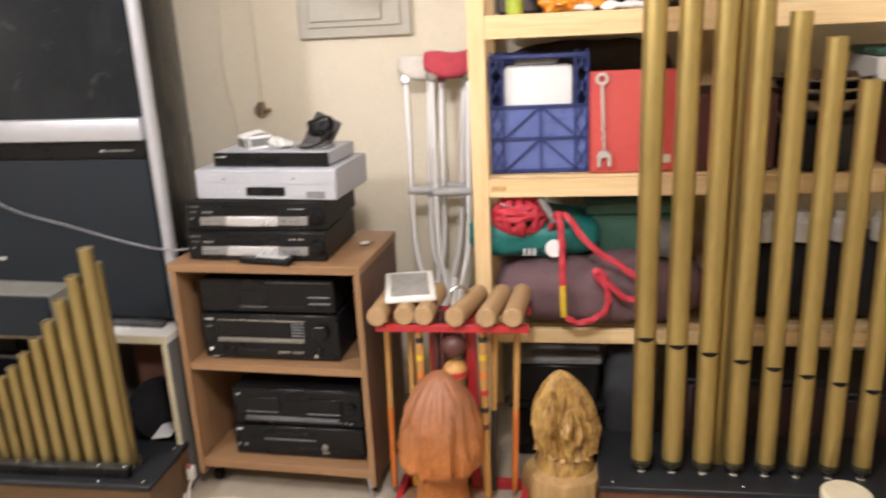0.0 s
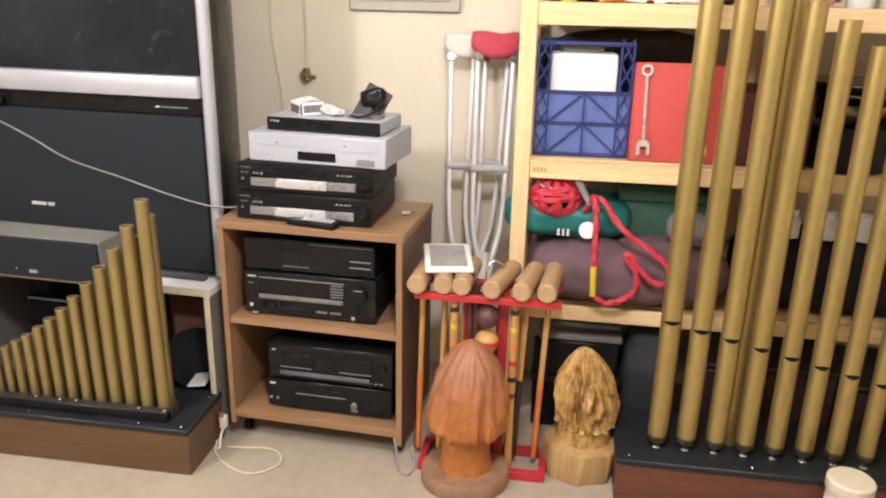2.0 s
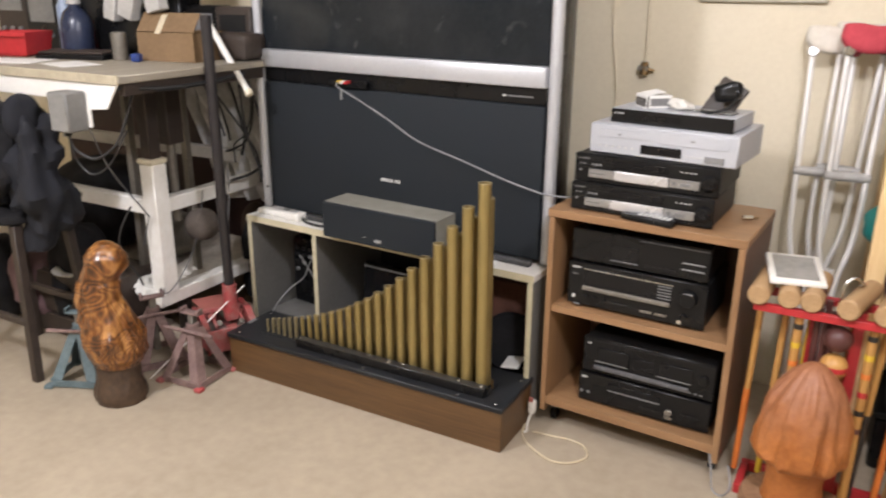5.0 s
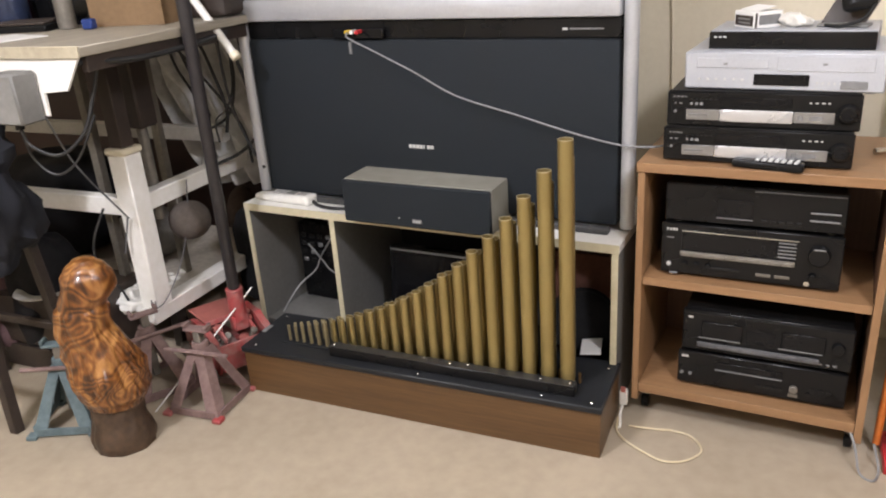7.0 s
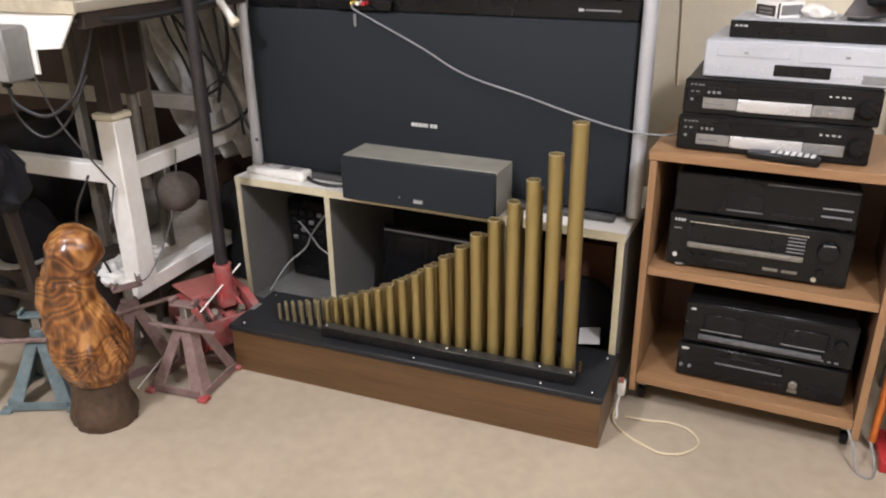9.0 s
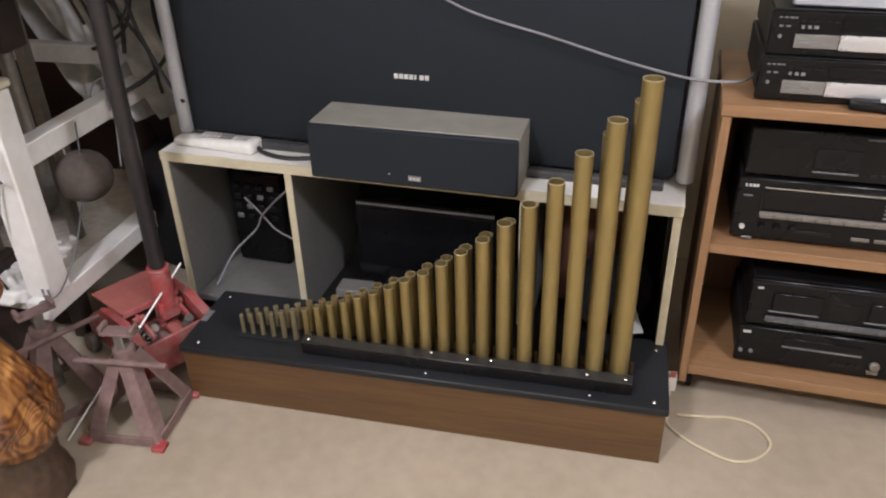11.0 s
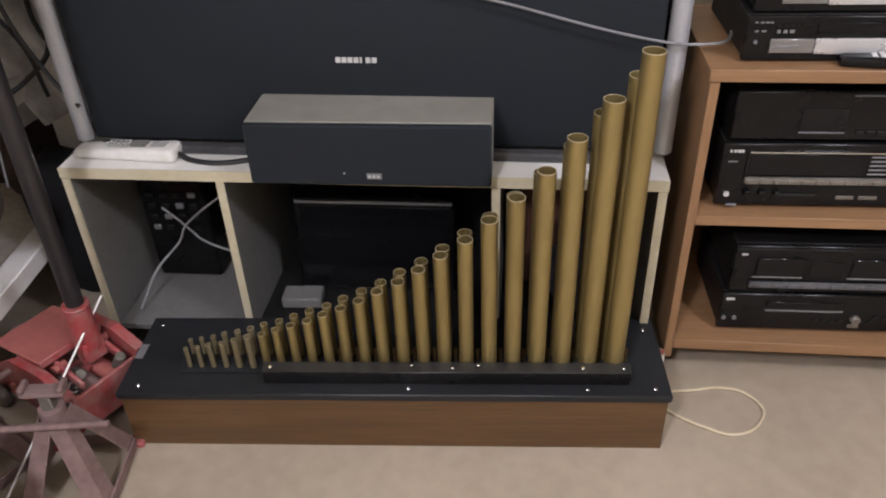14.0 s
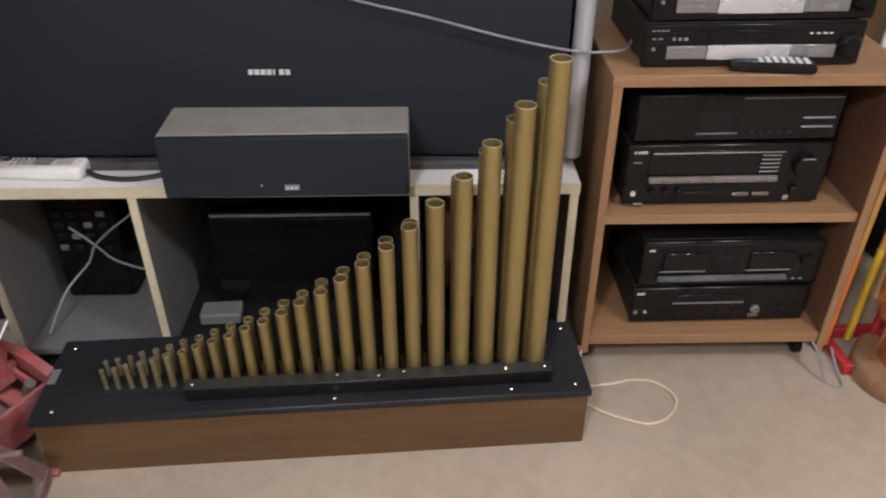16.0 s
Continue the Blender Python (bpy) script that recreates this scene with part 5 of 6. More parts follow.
def otter():
    side = Vector((0.652, 0.758, 0.0))

    def ease(table, z):
        for (z0, v0), (z1, v1) in zip(table, table[1:]):
            if z <= z1:
                u = (z - z0) / (z1 - z0)
                u = u * u * (3 - 2 * u)
                return v0 + (v1 - v0) * u
        return table[-1][1]
    drift = [(0.0, 0.0), (0.12, 0.0), (0.18, 0.004), (0.25, -0.004), (0.33, -0.016), (0.40, -0.026), (0.47, -0.022), (0.52, -0.004), (0.60, 0.006)]
    girth = [(0.0, 0.090), (0.03, 0.095), (0.10, 0.080), (0.138, 0.076), (0.150, 0.086), (0.19, 0.108), (0.25, 0.113), (0.31, 0.099), (0.37, 0.083), (0.43, 0.075), (0.475, 0.072), (0.51, 0.076), (0.545, 0.073), (0.575, 0.058), (0.595, 0.034), (0.602, 0.004)]

    def bend(a, z, r):
        c = Vector((math.cos(a), math.sin(a), 0))
        toward = c.dot(side)
        if z > 0.146:
            w = noise.noise(c * 1.5 + Vector((0, 0, z * 6)))
            k = 1 + 0.10 * w + 0.09 * noise.noise(c * 3.0 + Vector((2, w, z * 13))) + 0.07 * abs(noise.noise(c * 5.5 + Vector((w * 2, 4, z * 9)))) - 0.02
            k += 0.018 * math.sin(26 * a + 60 * z + 9 * w) * min(1, max(0, (0.46 - z) / 0.08))
            if z > 0.46:
                k = 0.95 + 0.05 * w + 0.06 * noise.noise(c * 2.6 + Vector((7, 0, z * 20))) + 0.20 * max(0, toward) ** 2 * math.sin(math.pi * min(1, (z - 0.46) / 0.12)) - 0.07 * max(0, -toward)
            elif z > 0.36:
                k -= 0.10 * max(0, toward) * math.sin(math.pi * (z - 0.36) / 0.10)
        else:
            k = 1 + 0.09 * noise.noise(c * 3 + Vector((0, 0, z * 18)))
        s = side * ease(drift, z)
        return (r * k * c.x + s.x, r * k * c.y * 0.93 + s.y, z)
    prof = []
    n = 92
    for i in range(n + 1):
        z = 0.602 * i / n
        prof.append((ease(girth, z), z))
    ob = solo("wood_carving", lathe(prof, 120, bend), "otter", "varnished chainsaw-carved upright figure with burnt grain on a stump", "carving", pose(-0.772, -0.352, 0) @ Matrix.Diagonal((1.0, 1.0, 0.985, 1)))
    ob.data.materials.append(mat("dark_bark", (0.085, 0.05, 0.028), (0.035, 0.02, 0.012), rough=0.6, scale=14, bump=0.5))
    for p in ob.data.polygons:
        p.material_index = 1 if p.center.z < 0.146 else 0


otter()


# ---- floor odds and ends ----
t = thing("plastic_jar", "cloudy plastic jar with a cream screw lid on the floor", "jar", pose(2.487, 0.040, 0))
part("body", lathe([(0.055, 0), (0.058, 0.008), (0.058, 0.15), (0.050, 0.165), (0.050, 0.17)], 28), "glasslike", t)
part("lid", lathe([(0.060, 0.1705), (0.062, 0.174), (0.062, 0.203), (0.056, 0.208), (0.002, 0.209)], 32), "creamp", t)
solo("floor_cable", hose([(0.590, 0.16, 0.03), (0.595, 0.13, 0.006), (0.63, 0.09, 0.005), (0.68, 0.058, 0.005), (0.736, 0.036, 0.005), (0.79, 0.055, 0.005), (0.825, 0.11, 0.005), (0.795, 0.165, 0.005), (0.74, 0.18, 0.005), (0.69, 0.172, 0.005), (0.62, 0.165, 0.006)], 0.0032, 8, 8), "cablew", "pale looped cable lying on the floor", "cable")
solo("thin_cable", hose([(1.165, 0.22, 0.11), (1.19, 0.17, 0.06), (1.205, 0.14, 0.006), (1.235, 0.12, 0.004), (1.25, 0.17, 0.006), (1.235, 0.20, 0.06)], 0.0032, 8, 8), "cable", "thin grey cable looping off the cart", "cable")
t = thing("power_lead", "white plug lead with a red tag by the chest", "lead", pose(0.597, 0.20, 0))
part("plug", bx(-0.010, 0.012, -0.012, 0.012, 0.055, 0.10, 0.003), "whitep", t)
part("tag", bx(-0.006, 0.008, -0.014, -0.0125, 0.10, 0.118, 0), "rustsalmon", t)
part("cord", hose([(0, 0, 0.058), (-0.004, -0.02, 0.03), (0.0, -0.04, 0.005), (-0.004, -0.05, 0.005)], 0.004), "whitep", t)


# ---- workbench corner ----
def workbench():
    t = thing("workbench", "white steel height-adjustable workbench with a worn plywood top", "workbench")
    part("top", bx(-2.25, -0.66, -0.29, 0.42, 1.116, 1.142, 0.003), "tabletop", t)
    part("edge_strip", bx(-2.25, -0.66, -0.296, -0.2905, 1.114, 1.144, 0.001), "benchedge", t)
    part("apron", bx(-2.2, -0.745, -0.286, -0.270, 1.05, 1.1155, 0.002), "melamine", t)
    bm = bmesh.new()
    outline = [(-0.672, 1.1155), (-0.745, 1.1155), (-0.745, 1.05), (-0.86, 1.05), (-0.86, 0.965), (-0.822, 0.965), (-0.820, 1.025), (-0.735, 1.032)]
    fr = [bm.verts.new((x, -0.2885, z)) for x, z in outline]
    bk = [bm.verts.new((x, -0.282, z)) for x, z in outline]
    bm.faces.new(fr)
    bm.faces.new(bk[::-1])
    for i in range(len(outline)):
        j = (i + 1) % len(outline)
        bm.faces.new((fr[j], fr[i], bk[i], bk[j]))
    bmesh.ops.recalc_face_normals(bm, faces=bm.faces[:])
    part("corner_bracket", bm, "melamine", t)
    part("side_rail", bx(-0.70, -0.675, -0.26, 0.40, 1.075, 1.1155, 0.002), "darksteel", t)
    for y in (0.05, 0.80):
        c = part("column", bx(-0.990, -0.917, y - 0.036, y + 0.036, 0.2385, 0.765, 0.004), "whitesteel", t, "white square steel column")
        part("collar", bx(-0.996, -0.911, y - 0.042, y + 0.042, 0.7655, 0.787, 0.006), "creamp", c)
        part("inner_column", bx(-0.980, -0.927, y - 0.026, y + 0.026, 0.7875, 1.1155 if y < 0.4 else 1.0, 0.003), "darksteel", c)
    for i in range(2):
        part("number_mark", bx(-0.944 + i * 0.016, -0.937 + i * 0.016, 0.0125, 0.0138, 0.245, 0.268, 0), "greyp", t)
    part("depth_rail", bx(-0.980, -0.927, 0.0865, 0.7635, 0.565, 0.622, 0.003), "whitesteel", t, "white steel rail")
    part("base_rail", bx(-0.985, -0.922, -0.007, 0.84, 0.186, 0.238, 0.003), "whitesteel", t, "white steel base rail")
    for y in (0.16, 0.70):
        part("floor_leg", bx(-1.03, -0.99, y, y + 0.05, 0.0, 0.1895, 0.003), "darksteel", t, "dark steel leg")
    part("long_rail", bx(-2.1, -0.9905, 0.022, 0.062, 0.562, 0.622, 0.003), "whitesteel", t)
    part("deck", bx(-2.1, -0.9855, 0.02, 0.80, 0.19, 0.215, 0.003), "dustdeck", t, "dusty pale lower deck")
    for x, y in ((-1.16, 0.10), (-1.10, 0.33)):
        part("brace", bx(x, x + 0.03, y, y + 0.03, 0.2155, 1.115, 0.002), "rawsteel", t, "dull steel upright")
    part("back_long_rail", bx(-2.1, -0.915, 0.48, 0.52, 0.690, 0.742, 0.003), "pale_grey", t, "dusty grey rear rail")
    g = part("gear_housing", moved(soft_block(-0.070, 0.070, -0.070, 0.070, -0.066, 0.066, 2.1, 0.002, 8, 22, 3), pose(-0.908, 0.228, 0.482)), "brownfelt", t, "dusty brown-grey rounded housing under the rail")
    part("hanger", bx(-0.965, -0.935, 0.213, 0.243, 0.48, 0.5645, 0.003), "rawsteel", g)
    b = part("control_box", bx(-0.925, -0.832, -0.365, -0.2895, 0.955, 1.085, 0.005), "grey_and_shade", t, "grey plastic control box")
    part("box_lid", bx(-0.921, -0.836, -0.3665, -0.3655, 0.96, 1.08, 0), "rubber", b)
    part("gland", rod((-0.89, -0.33, 0.938), (-0.89, -0.33, 0.9545), 0.012, seg=12), "blackp", b)


workbench()

for pts, r, c in (
    ([(-0.89, -0.33, 0.938), (-0.88, -0.32, 0.89), (-0.82, -0.29, 0.86), (-0.76, -0.25, 0.91), (-0.73, -0.22, 1.0), (-0.71, -0.2, 1.08)], 0.005, "cableb"),
    ([(-0.89, -0.33, 0.938), (-0.91, -0.30, 0.85), (-0.86, -0.28, 0.80), (-0.80, -0.25, 0.84), (-0.76, -0.2, 0.95)], 0.0036, "cableb"),
    ([(-0.70, -0.27, 1.10), (-0.66, -0.10, 1.085), (-0.655, 0.10, 1.09), (-0.68, 0.30, 1.10)], 0.008, "cableb"),
    ([(-0.87, -0.27, 0.97), (-0.875, -0.20, 0.8), (-0.90, -0.05, 0.6), (-0.95, 0.0, 0.56), (-0.97, -0.02, 0.45)], 0.0028, "cabled"),
    ([(-0.72, 0.34, 1.10), (-0.73, 0.42, 0.92), (-0.77, 0.50, 0.74), (-0.84, 0.48, 0.66), (-0.90, 0.40, 0.63)], 0.006, "cableb"),
    ([(-0.74, 0.40, 1.2), (-0.76, 0.47, 0.98), (-0.80, 0.52, 0.78), (-0.72, 0.50, 0.66), (-0.70, 0.46, 0.58)], 0.006, "cableb"),
    ([(-0.93, 0.28, 1.11), (-0.90, 0.40, 0.95), (-0.84, 0.50, 0.75), (-0.80, 0.48, 0.62)], 0.005, "cableb"),
    ([(-0.76, 0.34, 1.12), (-0.79, 0.40, 0.86), (-0.75, 0.42, 0.70), (-0.69, 0.40, 0.63)], 0.005, "cableb"),
    ([(-0.91, 0.25, 0.62), (-0.89, 0.20, 0.5), (-0.90, 0.14, 0.36), (-0.90, 0.03, 0.26), (-0.93, -0.02, 0.25)], 0.0022, "cabled"),
    ([(-1.13, 0.46, 1.08), (-1.117, 0.50, 1.034), (-1.084, 0.50, 0.946), (-1.036, 0.50, 0.868), (-0.99, 0.48, 0.80)], 0.005, "cableb"),
    ([(-1.07, 0.47, 1.09), (-1.056, 0.49, 1.025), (-1.034, 0.50, 0.947), (-0.985, 0.49, 0.85), (-0.94, 0.46, 0.79)], 0.005, "cableb"),
    ([(-0.98, 0.46, 1.11), (-0.956, 0.49, 1.036), (-0.926, 0.50, 0.931), (-0.886, 0.49, 0.813), (-0.86, 0.44, 0.74)], 0.006, "cableb"),
    ([(-0.83, 0.46, 1.10), (-0.829, 0.49, 0.972), (-0.85, 0.50, 0.87), (-0.877, 0.49, 0.793), (-0.926, 0.47, 0.755), (-0.97, 0.46, 0.74)], 0.005, "cableb"),
    ([(-0.80, 0.45, 1.05), (-0.835, 0.48, 0.90), (-0.86, 0.46, 0.82), (-0.91, 0.45, 0.775), (-0.90, 0.44, 0.70)], 0.0035, "cableb"),
    ([(-0.90, 0.40, 0.72), (-0.915, 0.40, 0.675), (-0.922, 0.41, 0.60), (-0.955, 0.42, 0.56), (-0.985, 0.42, 0.60), (-0.96, 0.41, 0.655), (-0.91, 0.40, 0.68), (-0.89, 0.38, 0.60), (-0.895, 0.36, 0.45)], 0.0025, "cable"),
    ([(-1.02, -0.02, 0.60), (-1.05, -0.06, 0.5), (-1.08, -0.04, 0.40), (-1.05, 0.0, 0.3), (-1.04, 0.02, 0.22)], 0.004, "cableb"),
):
    solo("loose_cable", hose(pts, r, 8, 8), c, "loose cable hanging from the workbench", "cable", group="bench cables")


def sheeting():
    """Dusty sheeting hanging in slanting folds behind the bench."""
    bm = bmesh.new()
    nx, nz = 90, 40
    rows = []
    for j in range(nz):
        v = j / (nz - 1)
        row = []
        for i in range(nx):
            u = i / (nx - 1)
            x = -1.50 + 0.62 * u + 0.34 * (1 - v)
            z = 0.50 + 0.60 * v
            w = noise.noise(Vector((u * 3, v * 2, 4.0)))
            f = 0.034 * math.sin(34 * u + 3 * v + 5 * w) + 0.012 * math.sin(71 * u - 2 * v) + 0.05 * w
            row.append(bm.verts.new((x, 0.60 + 0.05 * v + f, z)))
        rows.append(row)
    for a, b in zip(rows, rows[1:]):
        for i in range(nx - 1):
            bm.faces.new((a[i], a[i + 1], b[i + 1], b[i]))
    ob = solo("plastic_sheeting", bm, "plastic_sheet", "dusty grey sheeting hanging in folds behind the workbench", "sheeting")
    md = ob.modifiers.new("thickness", "SOLIDIFY")
    md.thickness = 0.004
    # Board added to darken the space behind and under the bench.
    solo("dark_backdrop_board", bx(-2.6, -0.86, 0.86, 0.875, 0.0, 1.16, 0.002), "maroon", "dark board added as a backdrop behind the workbench", "panel")


sheeting()


def bench_goods():
    solo("grey_roll", soft_block(-1.45, -1.22, 0.30, 0.58, 0.216, 0.42, 2.4, 0.01, 8, 20, 5), "greyroll", "dusty grey rounded bundle on the bench deck", "bundle")
    solo("dark_sack", soft_block(-1.0, -0.80, 0.50, 0.70, 0.0, 0.42, 3, 0.02, 8, 20, 7), "dark", "dark sack slumped beside the television stand", "sack")
    solo("dark_sack", soft_block(-2.0, -1.5, 0.20, 0.70, 0.216, 0.62, 3, 0.02, 6, 20, 9), "dark", "dark sack on the bench deck", "sack")
    solo("brown_roll", soft_block(-1.135, -1.025, 0.65, 0.79, 0.2155, 0.437, 2.1, 0.006, 8, 22, 4), mat("brown_felt", (0.085, 0.058, 0.045), (0.05, 0.034, 0.027), rough=0.9, scale=8, bump=0.3), "dark brown rounded bundle beside the bench column", "bundle")
    solo("white_dish", lathe([(0.001, 0.004), (0.05, 0.004), (0.075, 0.016), (0.088, 0.034), (0.092, 0.034), (0.078, 0.012), (0.052, 0.0), (0.001, 0.0)], 32), "whitep", "shallow white dish lying on the bench deck", "dish", pose(-1.49, 0.065, 0.2155, 0, 0, 0))
    solo("crumpled_bag", soft_block(-1.17, -1.005, -0.01, 0.15, 0.2155, 0.262, 2.4, 0.03, 24, 26, 6), "whitep", "crumpled white plastic bag on the bench deck", "bag")
    for x, y, w, a in ((-1.075, 0.27, 0.022, 20), (-1.085, 0.335, 0.016, 50), (-1.055, 0.225, 0.013, 75), (-1.12, 0.30, 0.010, 10)):
        solo("white_scrap", soft_block(-w, w, -0.6 * w, 0.6 * w, 0, 0.9 * w, 3, 0.006, 40, 10, int(a)), "whitep", "white crumpled scrap on the bench deck", "scrap", pose(x, y, 0.2155, 0, 0, a), "deck scraps")
    t = thing("motor_unit", "dark brown motor housing hung below the bench top", "motor", pose(-1.08, 0.12, 0.80))
    part("housing", bx(0.03, 0.13, 0.02, 0.10, 0.02, 0.3155, 0.006), "darksteel", t)
    part("shaft", rod((0.09, 0.06, -0.30), (0.09, 0.06, 0.0195), 0.018, seg=14), "rawsteel", t)
    t = thing("red_bin", "red plastic parts bin on the workbench", "bin", pose(-1.62, 0.02, 1.143, 0, 0, 18))
    part("body", lathe([(0.085, 0), (0.10, 0.01), (0.118, 0.095), (0.112, 0.095), (0.092, 0.012)], 4, lambda a, h, r: (r * 1.2 * math.cos(a + 0.785), r * math.sin(a + 0.785), h)), "redpaint", t)
    part("lip", bx(-0.11, 0.11, -0.098, -0.088, 0.078, 0.098, 0.003), "redpaint", t)
    t = thing("cardboard_box", "open brown cardboard box with a strip of tape", "box", pose(-0.93, 0.24, 1.143, 0, 0, 8))
    for n, b in (("side", (-0.13, 0.13, -0.10, -0.096, 0, 0.105)), ("side", (-0.13, 0.13, 0.096, 0.10, 0, 0.105)), ("end", (-0.13, -0.126, -0.0955, 0.0955, 0, 0.105)), ("end", (0.126, 0.13, -0.0955, 0.0955, 0, 0.105)), ("bottom", (-0.125, 0.125, -0.095, 0.095, 0, 0.004))):
        part(n, bx(*b, 0), "card", t)
    part("flap", moved(bx(-0.13, 0.13, -0.004, 0.0, 0.0, 0.085, 0), pose(0, -0.096, 0.106, -38, 0, 0)), "card", t)
    part("tape_strip", moved(bx(-0.04, -0.015, -0.006, -0.0045, -0.01, 0.075, 0), pose(0, -0.096, 0.106, -38, 0, 0)), "tape", t)
    solo("black_bag", soft_block(-0.86, -0.665, 0.30, 0.43, 1.143, 1.245, 7, 0.006, 11, 16, 2), "darksteel", "flat dark brown bag at the end of the bench", "bag")
    t = thing("keyboard", "dark grimy keyboard lying on the bench", "keyboard", pose(-1.30, 0.06, 1.143, 3, 0, 16))
    part("base", bx(-0.16, 0.14, -0.06, 0.06, 0, 0.022, 0.004), "blackp", t)
    for j in range(4):
        part("key_row", bx(-0.15, 0.13, -0.05 + j * 0.026, -0.03 + j * 0.026, 0.0225, 0.030, 0.002), "darksteel", t)
    t = thing("equipment_cabinet", "black equipment cabinet with pale boxes fixed on it", "cabinet", pose(-1.25, 0.20, 1.143))
    part("case", bx(-0.20, 0.16, 0.0, 0.14, 0.0, 0.62, 0.008), "blackp", t)
    for x, z, w, h, a in ((-0.01, 0.15, 0.065, 0.10, 12), (0.07, 0.165, 0.08, 0.125, 18), (0.24, 0.17, 0.075, 0.05, -14)):
        part("module", moved(bx(0, w, -0.05, -0.0005, 0, h, 0.004), pose(x, 0, z, 0, a, 0)), "pale_grey", t, "pale plastic module")
    part("arm", rod((0.10, -0.03, 0.27), (0.36, -0.03, 0.33), 0.030, seg=12, b=0.004), "cabled", t)
    part("arm_rail", rod((0.13, -0.062, 0.30), (0.38, -0.062, 0.36), 0.009, seg=10), "rawsteel", t)
    solo("steel_can", lathe([(0.026, 0), (0.028, 0.004), (0.028, 0.10), (0.02, 0.104), (0.001, 0.105)], 20), "rawsteel", "dull steel can on the workbench", "can", pose(-1.12, 0.10, 1.143))
    solo("blue_pack", bx(0, 0.035, 0, 0.03, 0, 0.03, 0.004), "bluep", "small blue pack on the bench", "pack", pose(-1.02, 0.06, 1.143, 0, 0, 10))
    t = thing("blue_bottle", "dark blue plastic jug with a white cap on the bench", "jug", pose(-1.385, 0.12, 1.143))
    part("body", lathe([(0.055, 0), (0.060, 0.01), (0.060, 0.13), (0.045, 0.17), (0.022, 0.19), (0.020, 0.20)], 24), "navyp", t)
    part("cap", lathe([(0.026, 0.2005), (0.027, 0.205), (0.025, 0.228), (0.002, 0.23)], 18), "pale_grey", t)
    solo("pale_blue_bottle", lathe([(0.028, 0), (0.03, 0.006), (0.03, 0.19), (0.014, 0.22), (0.014, 0.24), (0.001, 0.241)], 20), mat("pale_blue_plastic", (0.30, 0.38, 0.52), rough=0.35), "pale blue bottle standing on the bench", "bottle", pose(-1.50, 0.16, 1.143))
    solo("paper_sheet", bx(-0.12, 0.12, -0.08, 0.08, 0, 0.003, 0), "paper", "white paper sheet lying on the bench", "paper", pose(-1.40, -0.15, 1.143, 0, 0, 20))
    t = thing("lamp_arm", "white jointed lamp arm clamped to the bench end", "lamp arm", pose(0, 0, 0))
    part("clamp", bx(-0.86, -0.82, 0.25, 0.29, 1.143, 1.175, 0.003), "blackp", t)
    part("lower_arm", rod((-0.84, 0.27, 1.175), (-0.80, 0.26, 1.27), 0.010, seg=12), "blackm", t)
    part("upper_arm", rod((-0.80, 0.258, 1.275), (-0.617, 0.245, 1.037), 0.0125, seg=14, b=0.003), "whitep", t, "white arm tube")
    part("end_joint", rod((-0.622, 0.245, 1.045), (-0.608, 0.244, 1.028), 0.016, seg=14, b=0.003), "creamp", t)


bench_goods()


def bench_clutter():
    """Dark gear standing along the back of the bench top."""
    rnd = random.Random(5)
    x = -2.18
    while x < -0.80:
        w, h = rnd.uniform(0.14, 0.26), rnd.uniform(0.16, 0.34) + (0.16 if x < -1.25 else 0.0)
        t = thing("equipment_box", "black electronics box at the back of the workbench", "electronics", pose(x, 0.30 if x < -1.6 else 0.36, 1.143, 0, 0, rnd.uniform(-8, 8)), "bench electronics")
        part("case", bx(0, w * 0.92, 0, 0.11, 0, h, 0.006), rnd.choice(("blackp", "dark", "darksteel")), t)
        part("face_plate", bx(w * 0.12, w * 0.8, -0.004, -0.0004, h * 0.35, h * 0.85, 0.001), rnd.choice(("blackm", "greyp", "rubber")), t)
        for k in range(3):
            part("knob", rod((w * (0.2 + 0.25 * k), -0.012, h * 0.18), (w * (0.2 + 0.25 * k), -0.0004, h * 0.18), 0.010, seg=12), "greyp", t)
        x += w
    for k, (a, c) in enumerate(((-1.95, "dark"), (-1.70, "purple"), (-1.48, "dark"))):
        solo("dark_bundle", soft_block(a, a + 0.24, -0.20 + 0.03 * k, 0.02 + 0.04 * k, 0.0, 0.38 + 0.05 * k, 2.6, 0.03, 9, 20, k + 11), c, "dark cloth bundle under the workbench", "bundle", group="cloth bundles")
    solo("loose_paper", bx(-0.10, 0.10, -0.07, 0.07, 0, 0.002, 0), "paper", "loose paper on the workbench edge", "paper", pose(-1.12, -0.12, 1.143, 0, 0, -14))


bench_clutter()


